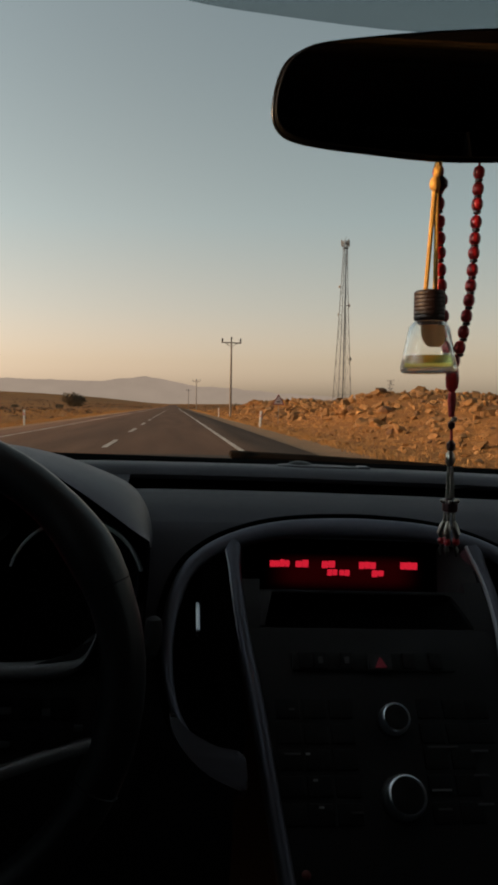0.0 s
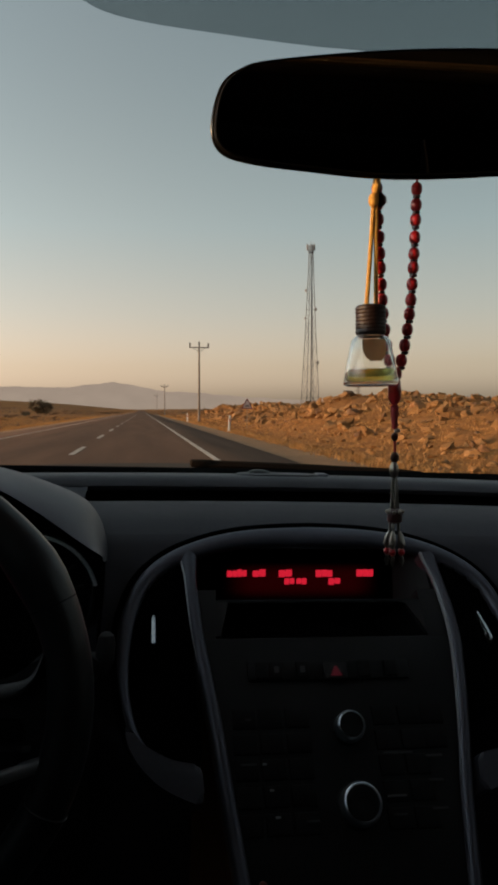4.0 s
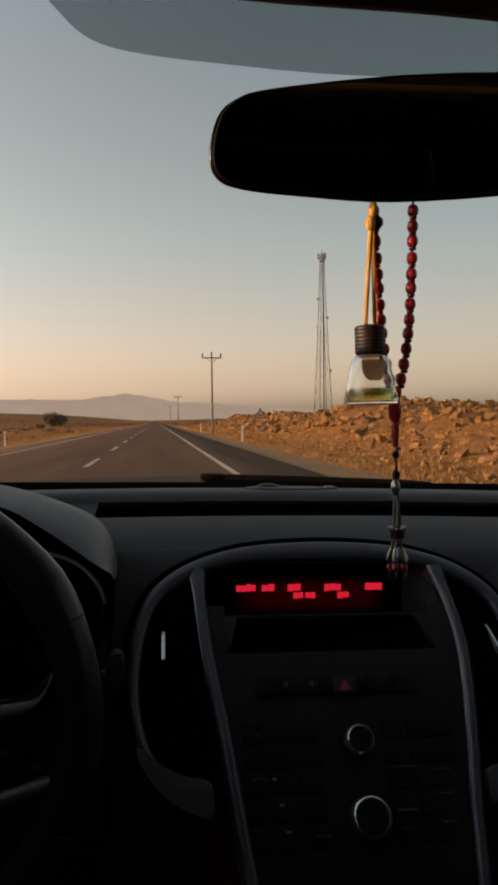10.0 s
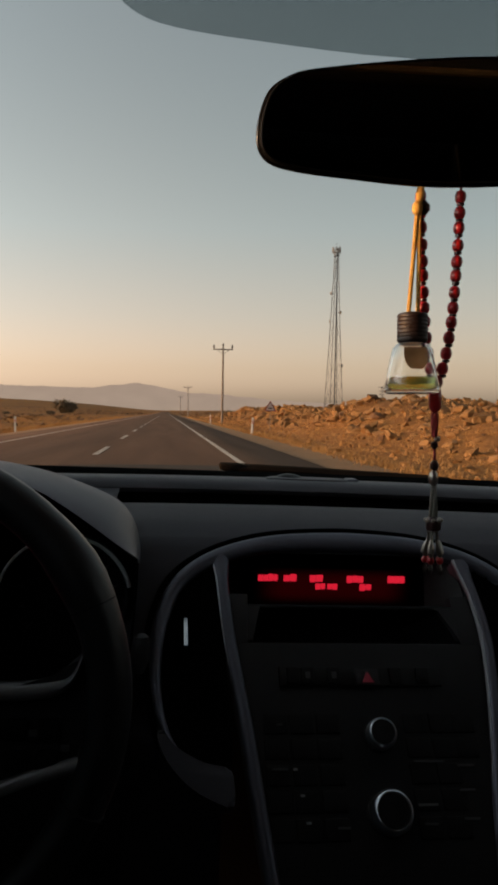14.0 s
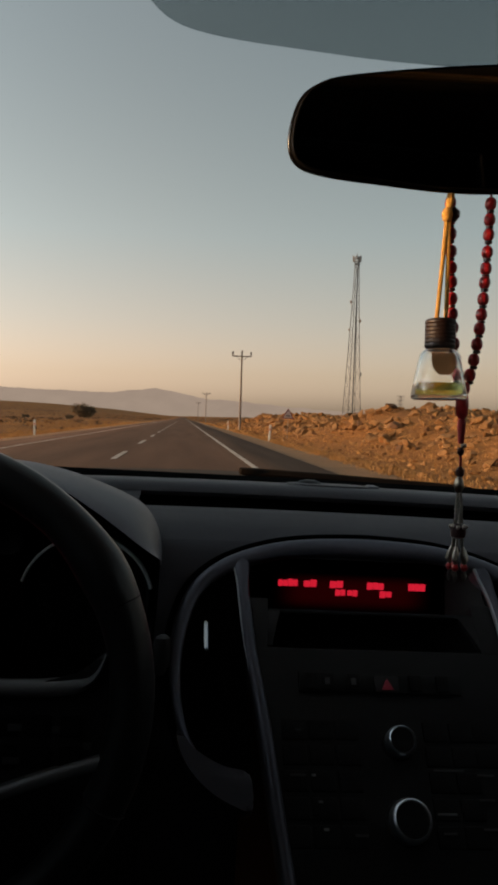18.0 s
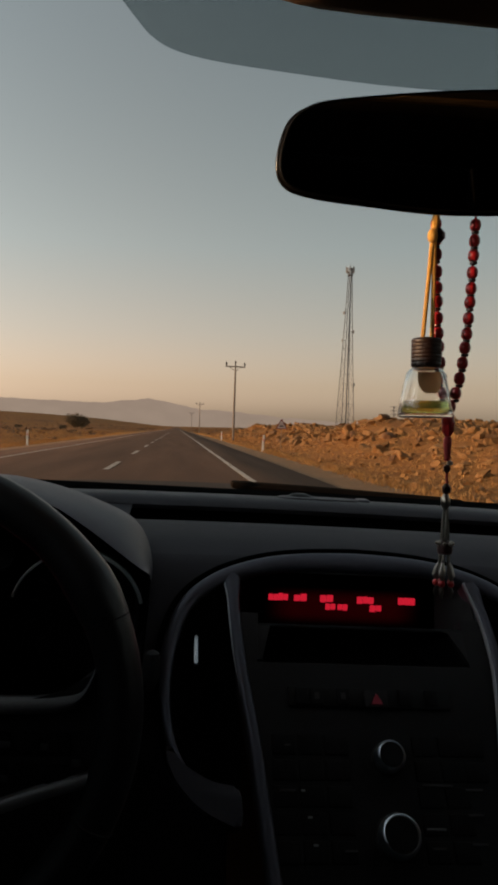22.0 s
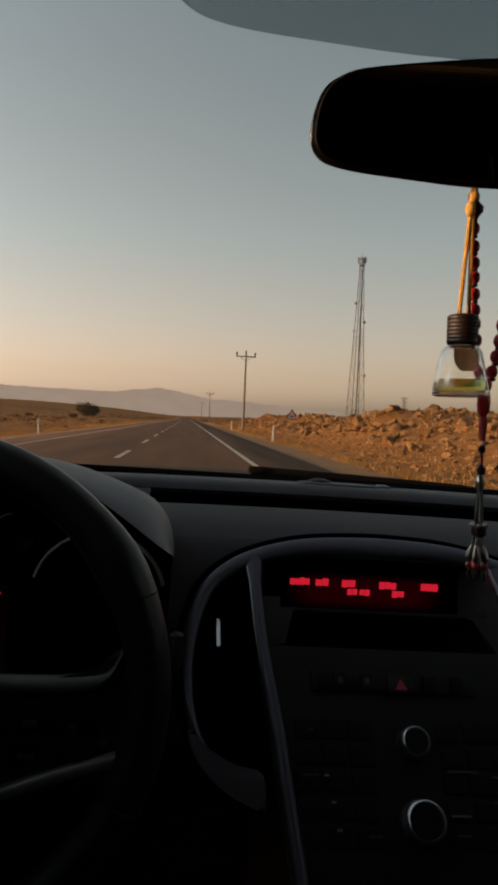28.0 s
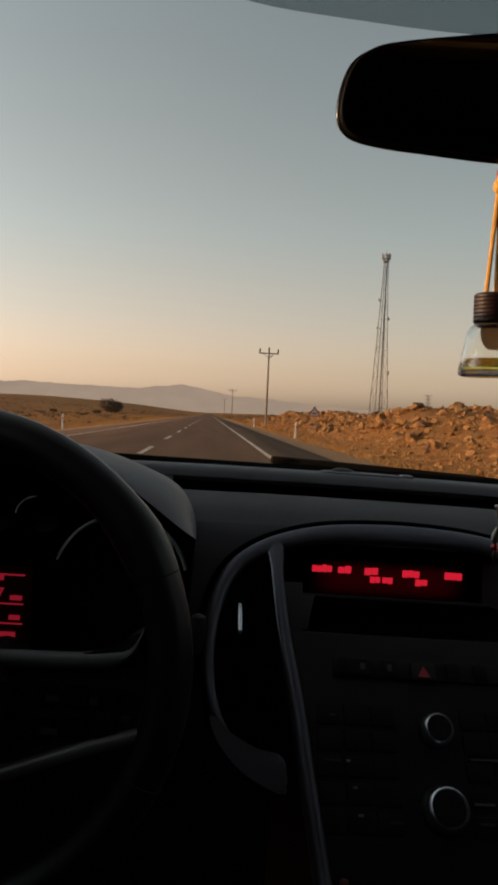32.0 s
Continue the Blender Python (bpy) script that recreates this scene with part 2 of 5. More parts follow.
M = dict(
    soil=mat("dry_soil", (0.255, 0.110, 0.024), 0.95, spec=0.1, var=0.3, scale=0.022, fine=1.6, bump=0.35, second=(0.150, 0.066, 0.027), space="Object"),
    asphalt=mat("asphalt", (0.122, 0.067, 0.041), 0.95, spec=0.08, var=0.42, scale=0.9, stretch=(1.0, 0.06, 1.0), fine=45, bump=0.01),
    shoulder=mat("gravel_shoulder", (0.22, 0.102, 0.030), 0.95, var=0.35, scale=0.9, fine=14, bump=0.03),
    paint=mat("road_paint", (0.37, 0.32, 0.265), 0.8, var=0.45, scale=0.8, fine=14, second=(0.20, 0.155, 0.12)),
    rock=mat("sunlit_rock", (0.172, 0.075, 0.020), 0.9, var=0.45, scale=0.9, fine=7, bump=0.14, second=(0.085, 0.040, 0.019), random_tone=0.42),
    rubble=mat("rubble", (0.190, 0.083, 0.019), 0.95, var=0.4, scale=0.35, fine=5, bump=0.15, second=(0.14, 0.070, 0.022)),
    grass=mat("dry_grass", (0.35, 0.170, 0.042), 0.9, var=0.4, scale=0.6, fine=9, second=(0.21, 0.098, 0.032)),
    leaf=mat("dark_leaf", (0.135, 0.092, 0.050), 0.9, var=0.4, scale=2, fine=15),
    bark=mat("bark", (0.13, 0.09, 0.06), 0.9, var=0.3, scale=6, fine=30, bump=0.02),
    steel=mat("galvanised_steel", (0.075, 0.066, 0.06), 0.7, 0.2, var=0.25, scale=2, fine=20),
    antenna=mat("antenna_plastic", (0.16, 0.15, 0.14), 0.6, var=0.2, scale=3, fine=20),
    pole=mat("pole_paint", (0.15, 0.115, 0.09), 0.75, var=0.3, scale=2, fine=18),
    insulator=mat("insulator_glaze", (0.06, 0.045, 0.04), 0.3, var=0.2),
    white=mat("post_white", (0.55, 0.53, 0.50), 0.6, var=0.2, scale=4, fine=30),
    red=mat("post_red", (0.45, 0.03, 0.025), 0.5, var=0.2),
    sign_red=mat("sign_red", (0.17, 0.03, 0.03), 0.6, var=0.3, scale=6, fine=40),
    sign_face=mat("sign_face", (0.42, 0.33, 0.31), 0.6, var=0.2, scale=5, fine=40),
    sign_dark=mat("sign_dark", (0.05, 0.04, 0.04), 0.7, var=0.2, scale=8, fine=60),
    bonnet=mat("bonnet_paint", (0.05, 0.034, 0.025), 0.85, spec=0.1, var=0.3, scale=4, fine=60),
    spoke_top=mat("spoke_highlight", (0.085, 0.082, 0.084), 0.55, var=0.3, scale=30, fine=700, bump=0.0004),
    dial_chrome=mat("dial_chrome", (0.92, 0.95, 0.98), 0.25, 0.0, spec=1.0, coat=1.0, var=0.05),
    cheek=mat("hood_cheek", (0.05, 0.05, 0.05), 0.9, spec=0.0, var=0.3, scale=20, fine=600),
    scrub=mat("dry_scrub", (0.13, 0.070, 0.030), 0.9, var=0.4, scale=0.5, fine=6),
    wiper=mat("wiper_rubber", (0.020, 0.016, 0.013), 0.95, spec=0.0, var=0.3, scale=10, fine=90),
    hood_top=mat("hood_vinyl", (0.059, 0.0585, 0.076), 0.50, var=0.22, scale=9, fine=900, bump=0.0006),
    panel=mat("panel_black", (0.008, 0.008, 0.009), 0.6, spec=0.2, var=0.3, scale=14, fine=500, bump=0.0004),
    sill=mat("satin_sill", (0.048, 0.048, 0.060), 0.55, 0.3, var=0.2, scale=12, fine=300),
    # also the painted shade in the gap under the top pad
    cowl=mat("band_and_gap_black", (0.006, 0.006, 0.006), 0.8, spec=0.0, var=0.3, scale=20, fine=120),
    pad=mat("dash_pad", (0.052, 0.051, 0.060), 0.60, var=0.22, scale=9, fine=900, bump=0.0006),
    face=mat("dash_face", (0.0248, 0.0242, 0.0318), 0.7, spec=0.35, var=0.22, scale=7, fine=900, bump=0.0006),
    trim=mat("satin_trim", (0.102, 0.103, 0.128), 0.40, 0.55, var=0.15, scale=12, fine=300),
    black=mat("piano_black", (0.005, 0.005, 0.0055), 0.45, spec=0.22, var=0.25, scale=14, fine=200),
    dark=mat("black_plastic", (0.016, 0.0155, 0.017), 0.65, spec=0.25, var=0.25, scale=14, fine=500, bump=0.0004),
    strip_edge=mat("strip_highlight", (0.46, 0.485, 0.52), 0.33, 0.7, var=0.12, scale=12, fine=300),
    chrome=mat("chrome", (0.80, 0.83, 0.88), 0.28, 1.0, var=0.08, scale=30, fine=200),
    leather=mat("wheel_leather", (0.0075, 0.0074, 0.0085), 0.40, spec=0.6, var=0.3, scale=25, fine=900, bump=0.0002),
    wheel_trim=mat("wheel_satin", (0.21, 0.205, 0.21), 0.42, 0.4, var=0.15, scale=20, fine=300),
    liner=mat("headliner_cloth", (0.34, 0.36, 0.38), 0.95, var=0.12, scale=6, fine=900, bump=0.0006),
    visor_edge=mat("visor_sun_edge", (0.50, 0.24, 0.06), 0.7, var=0.2, scale=20, fine=300),
    visor=mat("visor_vinyl", (0.085, 0.046, 0.020), 0.8, var=0.2, scale=10, fine=600, bump=0.0006),
    shell=mat("cabin_lining", (0.04, 0.04, 0.041), 0.9, var=0.2, scale=5, fine=200),
    mirror_back=mat("mirror_shell", (0.004, 0.0035, 0.003), 0.6, spec=0.05, var=0.2, scale=20, fine=400),
    mirror_rim=mat("mirror_rim", (0.005, 0.0045, 0.004), 0.22, spec=0.5, var=0.1),
    mirror=mat("mirror_glass", (0.11, 0.11, 0.116), 0.02, 1.0, var=0.0),
    cord=mat("amber_cord", (0.62, 0.33, 0.06), 0.75, var=0.35, scale=90, fine=900, bump=0.0005),
    cap=mat("turned_wood_cap", (0.020, 0.0075, 0.0045), 0.5, var=0.35, scale=60, fine=300),
    bead=mat("red_bead", (0.40, 0.016, 0.022), 0.30, var=0.35, scale=120, fine=600, coat=0.12),
    bead_dark=mat("dark_bead", (0.035, 0.008, 0.008), 0.3, var=0.3, scale=120, fine=600),
    silver=mat("tarnished_silver", (0.40, 0.36, 0.31), 0.3, 0.9, var=0.35, scale=90, fine=500),
    tarnish=mat("dark_silver", (0.12, 0.11, 0.10), 0.35, 0.8, var=0.35, scale=90, fine=500),
    red_cord=mat("red_cord", (0.30, 0.012, 0.018), 0.7, var=0.3, scale=150, fine=700),
    bottle=glass("clear_glass", (0.97, 0.97, 0.95), 0.10, 1.35),
    label=mat("worn_label", (0.075, 0.038, 0.017), 0.9, spec=0.1, var=0.5, scale=160, fine=600),
    oil=glass("green_oil", (0.72, 0.80, 0.25), 0.05, 1.2),
    tube=mat("pale_glass_tube", (0.30, 0.28, 0.25), 0.15, 0.3, var=0.3, scale=200, fine=800),
    pane=glass("windscreen_glass", (1, 1, 1), 0.0, 1.02),
    film=glass("smoke_film", (0.372, 0.408, 0.406), 0.0, 1.02),
    text=glow("red_digits", (1.0, 0.02, 0.05), 0.62),
    text_dim=glow("dim_red_digits", (0.9, 0.03, 0.07), 0.23),
    halo_dim=glow("dim_red_panel", (0.5, 0.004, 0.012), 0.0018, (0.004, 0.002, 0.003)),
    halo=glow("lit_red_panel", (0.5, 0.004, 0.012), 0.012, (0.012, 0.004, 0.005)),
    hazard=glow("hazard_red", (0.8, 0.06, 0.12), 0.036),
    needle=mat("dull_red", (0.10, 0.012, 0.01), 0.6, var=0.1),
    # near-black that also holds the shade of vents, hood lining and rim gap
    hood=mat("hood_shade_black", (0.0022, 0.0022, 0.0024), 0.9, spec=0.0, var=0.2),
    silver_tab=mat("bright_tab", (0.90, 0.93, 0.96), 0.24, 0.9, var=0.05),
    button=mat("button_black", (0.006, 0.006, 0.0065), 0.6, spec=0.12, var=0.3, scale=14, fine=500),
    tick_dim=mat("dim_tick", (0.10, 0.10, 0.10), 0.5, var=0.2),
    icon=mat("grey_icon", (0.035, 0.035, 0.037), 0.6, var=0.1),
    tick=mat("pale_tick", (0.22, 0.23, 0.23), 0.5, var=0.1),
)



def paper(material, color):
    """Lets light through a sheet of paper."""
    ln = material.node_tree
    thru, both = ln.nodes.new("ShaderNodeBsdfTranslucent"), ln.nodes.new("ShaderNodeMixShader")
    thru.inputs["Color"].default_value = (*color, 1)
    both.inputs["Fac"].default_value = 0.85
    ln.links.new(ln.nodes["Principled BSDF"].outputs[0], both.inputs[1])
    ln.links.new(thru.outputs[0], both.inputs[2])
    ln.links.new(both.outputs[0], ln.nodes["Material Output"].inputs["Surface"])


paper(M["label"], (0.62, 0.34, 0.17))


# a glowing colour that stands in for haze in front of far land
def haze_backdrop_mat(name, color, diffuse):
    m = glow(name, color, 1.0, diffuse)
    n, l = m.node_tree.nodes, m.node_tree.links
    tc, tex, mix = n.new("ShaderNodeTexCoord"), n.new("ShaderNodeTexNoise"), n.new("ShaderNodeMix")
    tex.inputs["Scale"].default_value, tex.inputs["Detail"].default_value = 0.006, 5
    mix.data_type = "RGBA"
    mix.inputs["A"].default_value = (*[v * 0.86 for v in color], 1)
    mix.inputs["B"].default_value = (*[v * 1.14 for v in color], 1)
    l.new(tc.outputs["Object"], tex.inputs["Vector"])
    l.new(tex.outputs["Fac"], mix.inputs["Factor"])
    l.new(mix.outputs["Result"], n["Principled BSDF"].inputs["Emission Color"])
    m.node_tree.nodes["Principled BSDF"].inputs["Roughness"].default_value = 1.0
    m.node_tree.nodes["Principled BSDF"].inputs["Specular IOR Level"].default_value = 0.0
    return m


# ---- mesh helpers ----
def link(name, bm, material, parent=None, label="", smooth=True, m=None):
    me = bpy.data.meshes.new(name)
    bmesh.ops.recalc_face_normals(bm, faces=bm.faces[:])
    for f in bm.faces:
        f.smooth = smooth
    bm.to_mesh(me)
    bm.free()
    me.materials.append(material)
    ob = new(name, me)
    if smooth:
        me.set_sharp_from_angle(angle=radians(38))
    if parent:
        ob.parent = parent
    if m is not None:
        ob.matrix_basis = m
    if label:
        ob["label"] = label
    return ob


def part(name, bm, material, parent, label="", smooth=True, m=None):
    return link(name, bm, material, parent, label, smooth, m)


def thing(name, m, label, category, group="", kind=""):
    ob = new(name)
    ob.empty_display_size = 0.05
    ob.matrix_basis = m
    return tagged(ob, label, category, group, kind)


def box(bm, c, s, bevel=0.0, rot=None, seg=2):
    r = bmesh.ops.create_cube(bm, size=1.0)
    vs = r["verts"]
    bmesh.ops.scale(bm, vec=s, verts=vs)
    if bevel:
        es = list({e for v in vs for e in v.link_edges})
        out = bmesh.ops.bevel(bm, geom=es, offset=bevel, segments=seg, affect="EDGES", profile=0.6)
        vs = list({v for f in out["faces"] for v in f.verts} | {v for v in vs if v.is_valid})
    if rot is not None:
        bmesh.ops.rotate(bm, cent=(0, 0, 0), matrix=rot, verts=vs)
    bmesh.ops.translate(bm, vec=c, verts=vs)
    return bm


def boxed(c, s, bevel=0.0, rot=None, seg=2):
    return box(bmesh.new(), c, s, bevel, rot, seg)


def sweep(bm, pts, radius, n=8, closed=False, cap=True, flat=1.0):
    """A round rod along points; radius a number or one for each point."""
    pts = [Vector(p) for p in pts]
    k = len(pts)
    rad = radius if isinstance(radius, (list, tuple)) else [radius] * k
    rings = []
    side = None
    for i, p in enumerate(pts):
        a = pts[(i - 1) % k] if closed or i else p
        b = pts[(i + 1) % k] if closed or i < k - 1 else p
        d = (b - a).normalized()
        if side is None:
            side = d.orthogonal().normalized()
        side = (side - d * side.dot(d)).normalized()
        up = d.cross(side)
        rings.append([bm.verts.new(p + rad[i] * (math.cos(2 * math.pi * j / n) * side + flat * math.sin(2 * math.pi * j / n) * up)) for j in range(n)])
    for i in range(k if closed else k - 1):
        r, q = rings[i], rings[(i + 1) % k]
        off = 0
        if closed and i == k - 1:
            off = min(range(n), key=lambda o: sum((r[j].co - q[(j + o) % n].co).length for j in range(n)))
        for j in range(n):
            bm.faces.new((r[j], r[(j + 1) % n], q[(j + 1 + off) % n], q[(j + off) % n]))
    if cap and not closed:
        bm.faces.new(rings[0][::-1])
        bm.faces.new(rings[-1])
    return bm


def lathe(bm, profile, n=20, c=(0, 0, 0), axis="Z"):
    """A turned body: (radius, height) from below upwards, closed at both ends."""
    rings = []
    for r, h in profile:
        ring = []
        for j in range(n):
            a = 2 * math.pi * j / n
            v = Vector((r * math.cos(a), r * math.sin(a), h)) if axis == "Z" else Vector((r * math.cos(a), h, r * math.sin(a)))
            ring.append(bm.verts.new(v + Vector(c)))
        rings.append(ring)
    for a, b in zip(rings, rings[1:]):
        for j in range(n):
            bm.faces.new((a[j], a[(j + 1) % n], b[(j + 1) % n], b[j]))
    bm.faces.new(rings[0][::-1])
    bm.faces.new(rings[-1])
    return bm


def prism(bm, outline, z0, z1, bevel=0.0, seg=2):
    """A slab with the given outline in x, y between two heights."""
    lo = [bm.verts.new((x, y, z0)) for x, y in outline]
    hi = [bm.verts.new((x, y, z1)) for x, y in outline]
    k = len(outline)
    top = bm.faces.new(hi)
    bm.faces.new(lo[::-1])
    for i in range(k):
        bm.faces.new((lo[i], lo[(i + 1) % k], hi[(i + 1) % k], hi[i]))
    if bevel:
        bmesh.ops.bevel(bm, geom=list(top.edges), offset=bevel, segments=seg, affect="EDGES", profile=0.6)
    return bm


def spline(pts, n=6, closed=False):
    """Points of a smooth line through the given ones."""
    p = [Vector(q) for q in pts]
    k = len(p)
    out = []
    for i in range(k if closed else k - 1):
        a, b, c, d = (p[(i + o) % k] if closed else p[max(0, min(k - 1, i + o))] for o in (-1, 0, 1, 2))
        for j in range(n):
            t = j / n
            out.append(0.5 * ((2 * b) + (c - a) * t + (2 * a - 5 * b + 4 * c - d) * t * t + (3 * b - a - 3 * c + d) * t ** 3))
    if not closed:
        out.append(p[-1])
    return out


def ribbon(bm, pts, w, z0, z1, bevel=0.0):
    """A band of width w along a flat line of points, raised from z0 to z1."""
    pts = [Vector((q[0], q[1])) for q in pts]
    ls, rs = [], []
    for i, q in enumerate(pts):
        d = (pts[min(i + 1, len(pts) - 1)] - pts[max(i - 1, 0)]).normalized()
        nrm = Vector((-d.y, d.x))
        ww = w[i] if isinstance(w, (list, tuple)) else w
        ls.append(q + nrm * ww / 2)
        rs.append(q - nrm * ww / 2)
    k = len(pts)
    # foot, rounded back, foot: nine points across
    rows = []
    for a, b in zip(ls, rs):
        row = [bm.verts.new((*a, z0))]
        for n in range(7):
            u = n / 6
            q = a + (b - a) * (0.5 - 0.5 * math.cos(math.pi * u))
            row.append(bm.verts.new((*q, z1 + bevel * math.sin(math.pi * u))))
        rows.append(row + [bm.verts.new((*b, z0))])
    for r0, r1 in zip(rows, rows[1:]):
        for n in range(9):
            bm.faces.new((r0[n], r0[(n + 1) % 9], r1[(n + 1) % 9], r1[n]))
    bm.faces.new(rows[0])
    bm.faces.new(rows[-1][::-1])
    return bm


rng = random.Random(7)

# ---- ground, road, distance ----
ROAD_L, ROAD_R = -8.3, 3.6


def step(a, b, t):
    t = max(0.0, min(1.0, (t - a) / (b - a)))
    return t * t * (3 - 2 * t)


def bank(x, y):
    """Height of the stony rise along the near side of the road."""
    along = step(12, 30, y) * (1 - step(120, 190, y))
    across = step(6.5, 15, x) * (1 - step(50, 90, x))
    lump = 0.75 + 0.5 * noise.noise((x * 0.07, y * 0.05, 3.0)) + 0.22 * noise.noise((x * 0.33, y * 0.25, 8.0))
    return 2.05 * along * across * max(0.2, lump)


def land(x, y):
    away = max(ROAD_L - x, x - ROAD_R, 0.0)
    off = step(0.0, 12.0, away)
    far = step(250, 1500, math.hypot(x, y))
    left = step(0, 330, -x)
    h = -0.12 * step(0.0, 0.6, away) - 0.25 * step(1.0, 4.0, away) * (1 - step(6, 14, away))
    h += off * (0.35 * noise.noise((x * 0.03, y * 0.022, 0.0)) + 0.10 * noise.noise((x * 0.2, y * 0.15, 4.0)))
    h += 24.0 * far * left + step(60, 700, away) * 3.0 * noise.noise((x * 0.004, y * 0.003, 1.0))
    h += 6.0 * step(500, 2500, y)
    return h + bank(x, y)


def graded(lo, hi, near, ratio):
    """Grid lines that lie densest round zero."""
    out, p, s = [0.0], 0.0, near
    while p < hi:
        p += s
        s *= ratio
        out.append(min(p, hi))
    p, s = 0.0, near
    while p > lo:
        p -= s
        s *= ratio
        out.insert(0, max(p, lo))
    return sorted(set(out))


gx, gy = graded(-4200, 4200, 0.8, 1.055), graded(-600, 4300, 1.0, 1.035)
gx = sorted(set(gx) | {ROAD_L, ROAD_R, ROAD_L - 0.6, ROAD_R + 0.6})
verts = [(x, y, land(x, y) - (0.25 if ROAD_L - 0.05 < x < ROAD_R + 0.05 else 0.0)) for y in gy for x in gx]
w = len(gx)
faces = [(j * w + i, j * w + i + 1, (j + 1) * w + i + 1, (j + 1) * w + i) for j in range(len(gy) - 1) for i in range(w - 1)]
me = bpy.data.meshes.new("ground")
me.from_pydata(verts, [], faces)
me.materials.append(M["soil"])
me.polygons.foreach_set("use_smooth", [True] * len(faces))
ground = tagged(new("ground", me), "dry brown steppe ground with stones and straw", "ground", kind="structure")

bm = bmesh.new()
ys = [-60 + 8 * i for i in range(20)] + [100 + 30 * i for i in range(40)]
xs = (ROAD_L - 0.35, ROAD_L, -4.3, -2.0, 0.0, 1.8, ROAD_R, ROAD_R + 0.35)
zs = (-0.22, 0.0, 0.03, 0.05, 0.04, 0.02, 0.0, -0.22)
rows_ = [[bm.verts.new((x, y, z - 0.04 + 6.0 * step(500, 2500, y))) for x, z in zip(xs, zs)] for y in ys]
for a, b in zip(rows_, rows_[1:]):
    for i in range(len(xs) - 1):
        bm.faces.new((a[i], a[i + 1], b[i + 1], b[i]))
road = tagged(link("road", bm, M["asphalt"]), "grey asphalt road with worn white lane lines", "road", kind="structure")


def road_z(x):
    return float(np.interp(x, xs, zs)) - 0.04


def stripe(x, y0, y1, width=0.15):
    n = max(1, int((y1 - y0) / 8))
    b = bmesh.new()
    for i in range(n):
        a0, a1 = y0 + (y1 - y0) * i / n, y0 + (y1 - y0) * (i + 1) / n
        q = [b.verts.new((x + s * width / 2, y, road_z(x + s * width / 2) + h + 6.0 * step(500, 2500, y))) for h in (0.004, 0.009) for s, y in ((-1, a0), (1, a0), (1, a1), (-1, a1))]
        b.faces.new(q[4:])
        for k in range(4):
            b.faces.new((q[k], q[(k + 1) % 4], q[4 + (k + 1) % 4], q[4 + k]))
    return b


for x in (1.8, -6.5):
    part("edge_line", stripe(x, -40, 520), M["paint"], road, "worn white edge line", smooth=False)
for i in range(20):
    y = 8.5 + 12.0 * i
    part("lane_dash", stripe(-1.95, y, y + 4.6, 0.16), M["paint"], road, smooth=False)
for s, x0, x1 in ((1, ROAD_R + 0.02, ROAD_R + 1.7), (-1, ROAD_L - 1.7, ROAD_L - 0.02)):
    bm = bmesh.new()
    rr = [[bm.verts.new((x + 0.12 * noise.noise((x, y * 0.6, 2)), y, land(x, y) + 0.012 - 0.058 * (1 - step(0.0, 0.5, min(abs(x - ROAD_R), abs(x - ROAD_L)))) - (0.02 if x in (x0, x1) else 0))) for x in np.linspace(x0, x1, 6)] for y in np.arange(-30, 260, 1.6)]
    for a, b in zip(rr, rr[1:]):
        for i in range(5):
            bm.faces.new((a[i], a[i + 1], b[i + 1], b[i]))
    tagged(link("road_shoulder", bm, M["shoulder"]), "pale gravel shoulder beside the asphalt", "road shoulder", kind="structure")


def ridge(name, dist, az0, az1, heights, color, diffuse, rough, label):
    """A far range: heights in degrees above the horizon at bearings in degrees."""
    hx, hy = zip(*heights)
    b = bmesh.new()
    prev = None
    for i in range(int((az1 - az0) / 0.22)):
        az = az0 + i * 0.22
        e = float(np.interp(az, hx, hy)) + rough * (noise.noise((az * 0.8, dist * 0.01, 0)) * 0.6 + noise.noise((az * 2.3, dist * 0.01, 5)) * 0.35 + noise.noise((az * 6.1, dist * 0.01, 7)) * 0.15)
        d = Vector((math.sin(radians(az)), math.cos(radians(az)), 0))
        top = 1.2 + dist * math.tan(radians(max(e, 0.05)))
        col = [b.verts.new(d * (dist - 380) + Vector((0, 0, -60))), b.verts.new(d * (dist - 140) + Vector((0, 0, top * 0.55))), b.verts.new(d * dist + Vector((0, 0, top))), b.verts.new(d * (dist + 250) + Vector((0, 0, -60)))]
        if prev:
            for k in range(3):
                b.faces.new((prev[k], prev[k + 1], col[k + 1], col[k]))
        prev = col
    return tagged(link(name, b, haze_backdrop_mat(name, color, diffuse)), label, "mountains", kind="structure")


# the haze over the range is painted: it glows in the haze colour
ridge("backdrop_mountains", 3900, -75, 75, [(-75, 1.2), (-40, 1.6), (-25, 1.5), (-13.6, 2.07), (-11.2, 1.95), (-8.3, 1.9), (-5.75, 1.85), (-3.6, 2.1), (-2.2, 2.28), (-0.5, 1.96), (1.7, 1.5), (4.8, 1.34), (8.5, 0.95), (12.4, 0.72), (15.9, 0.75), (17.6, 0.95), (18.7, 1.3), (20, 1.0), (23.8, 0.7), (40, 0.9), (75, 1.2)], (0.355, 0.268, 0.202), (0.005, 0.005, 0.005), 0.13, "grey-brown mountain range on the horizon, haze painted into its glow")


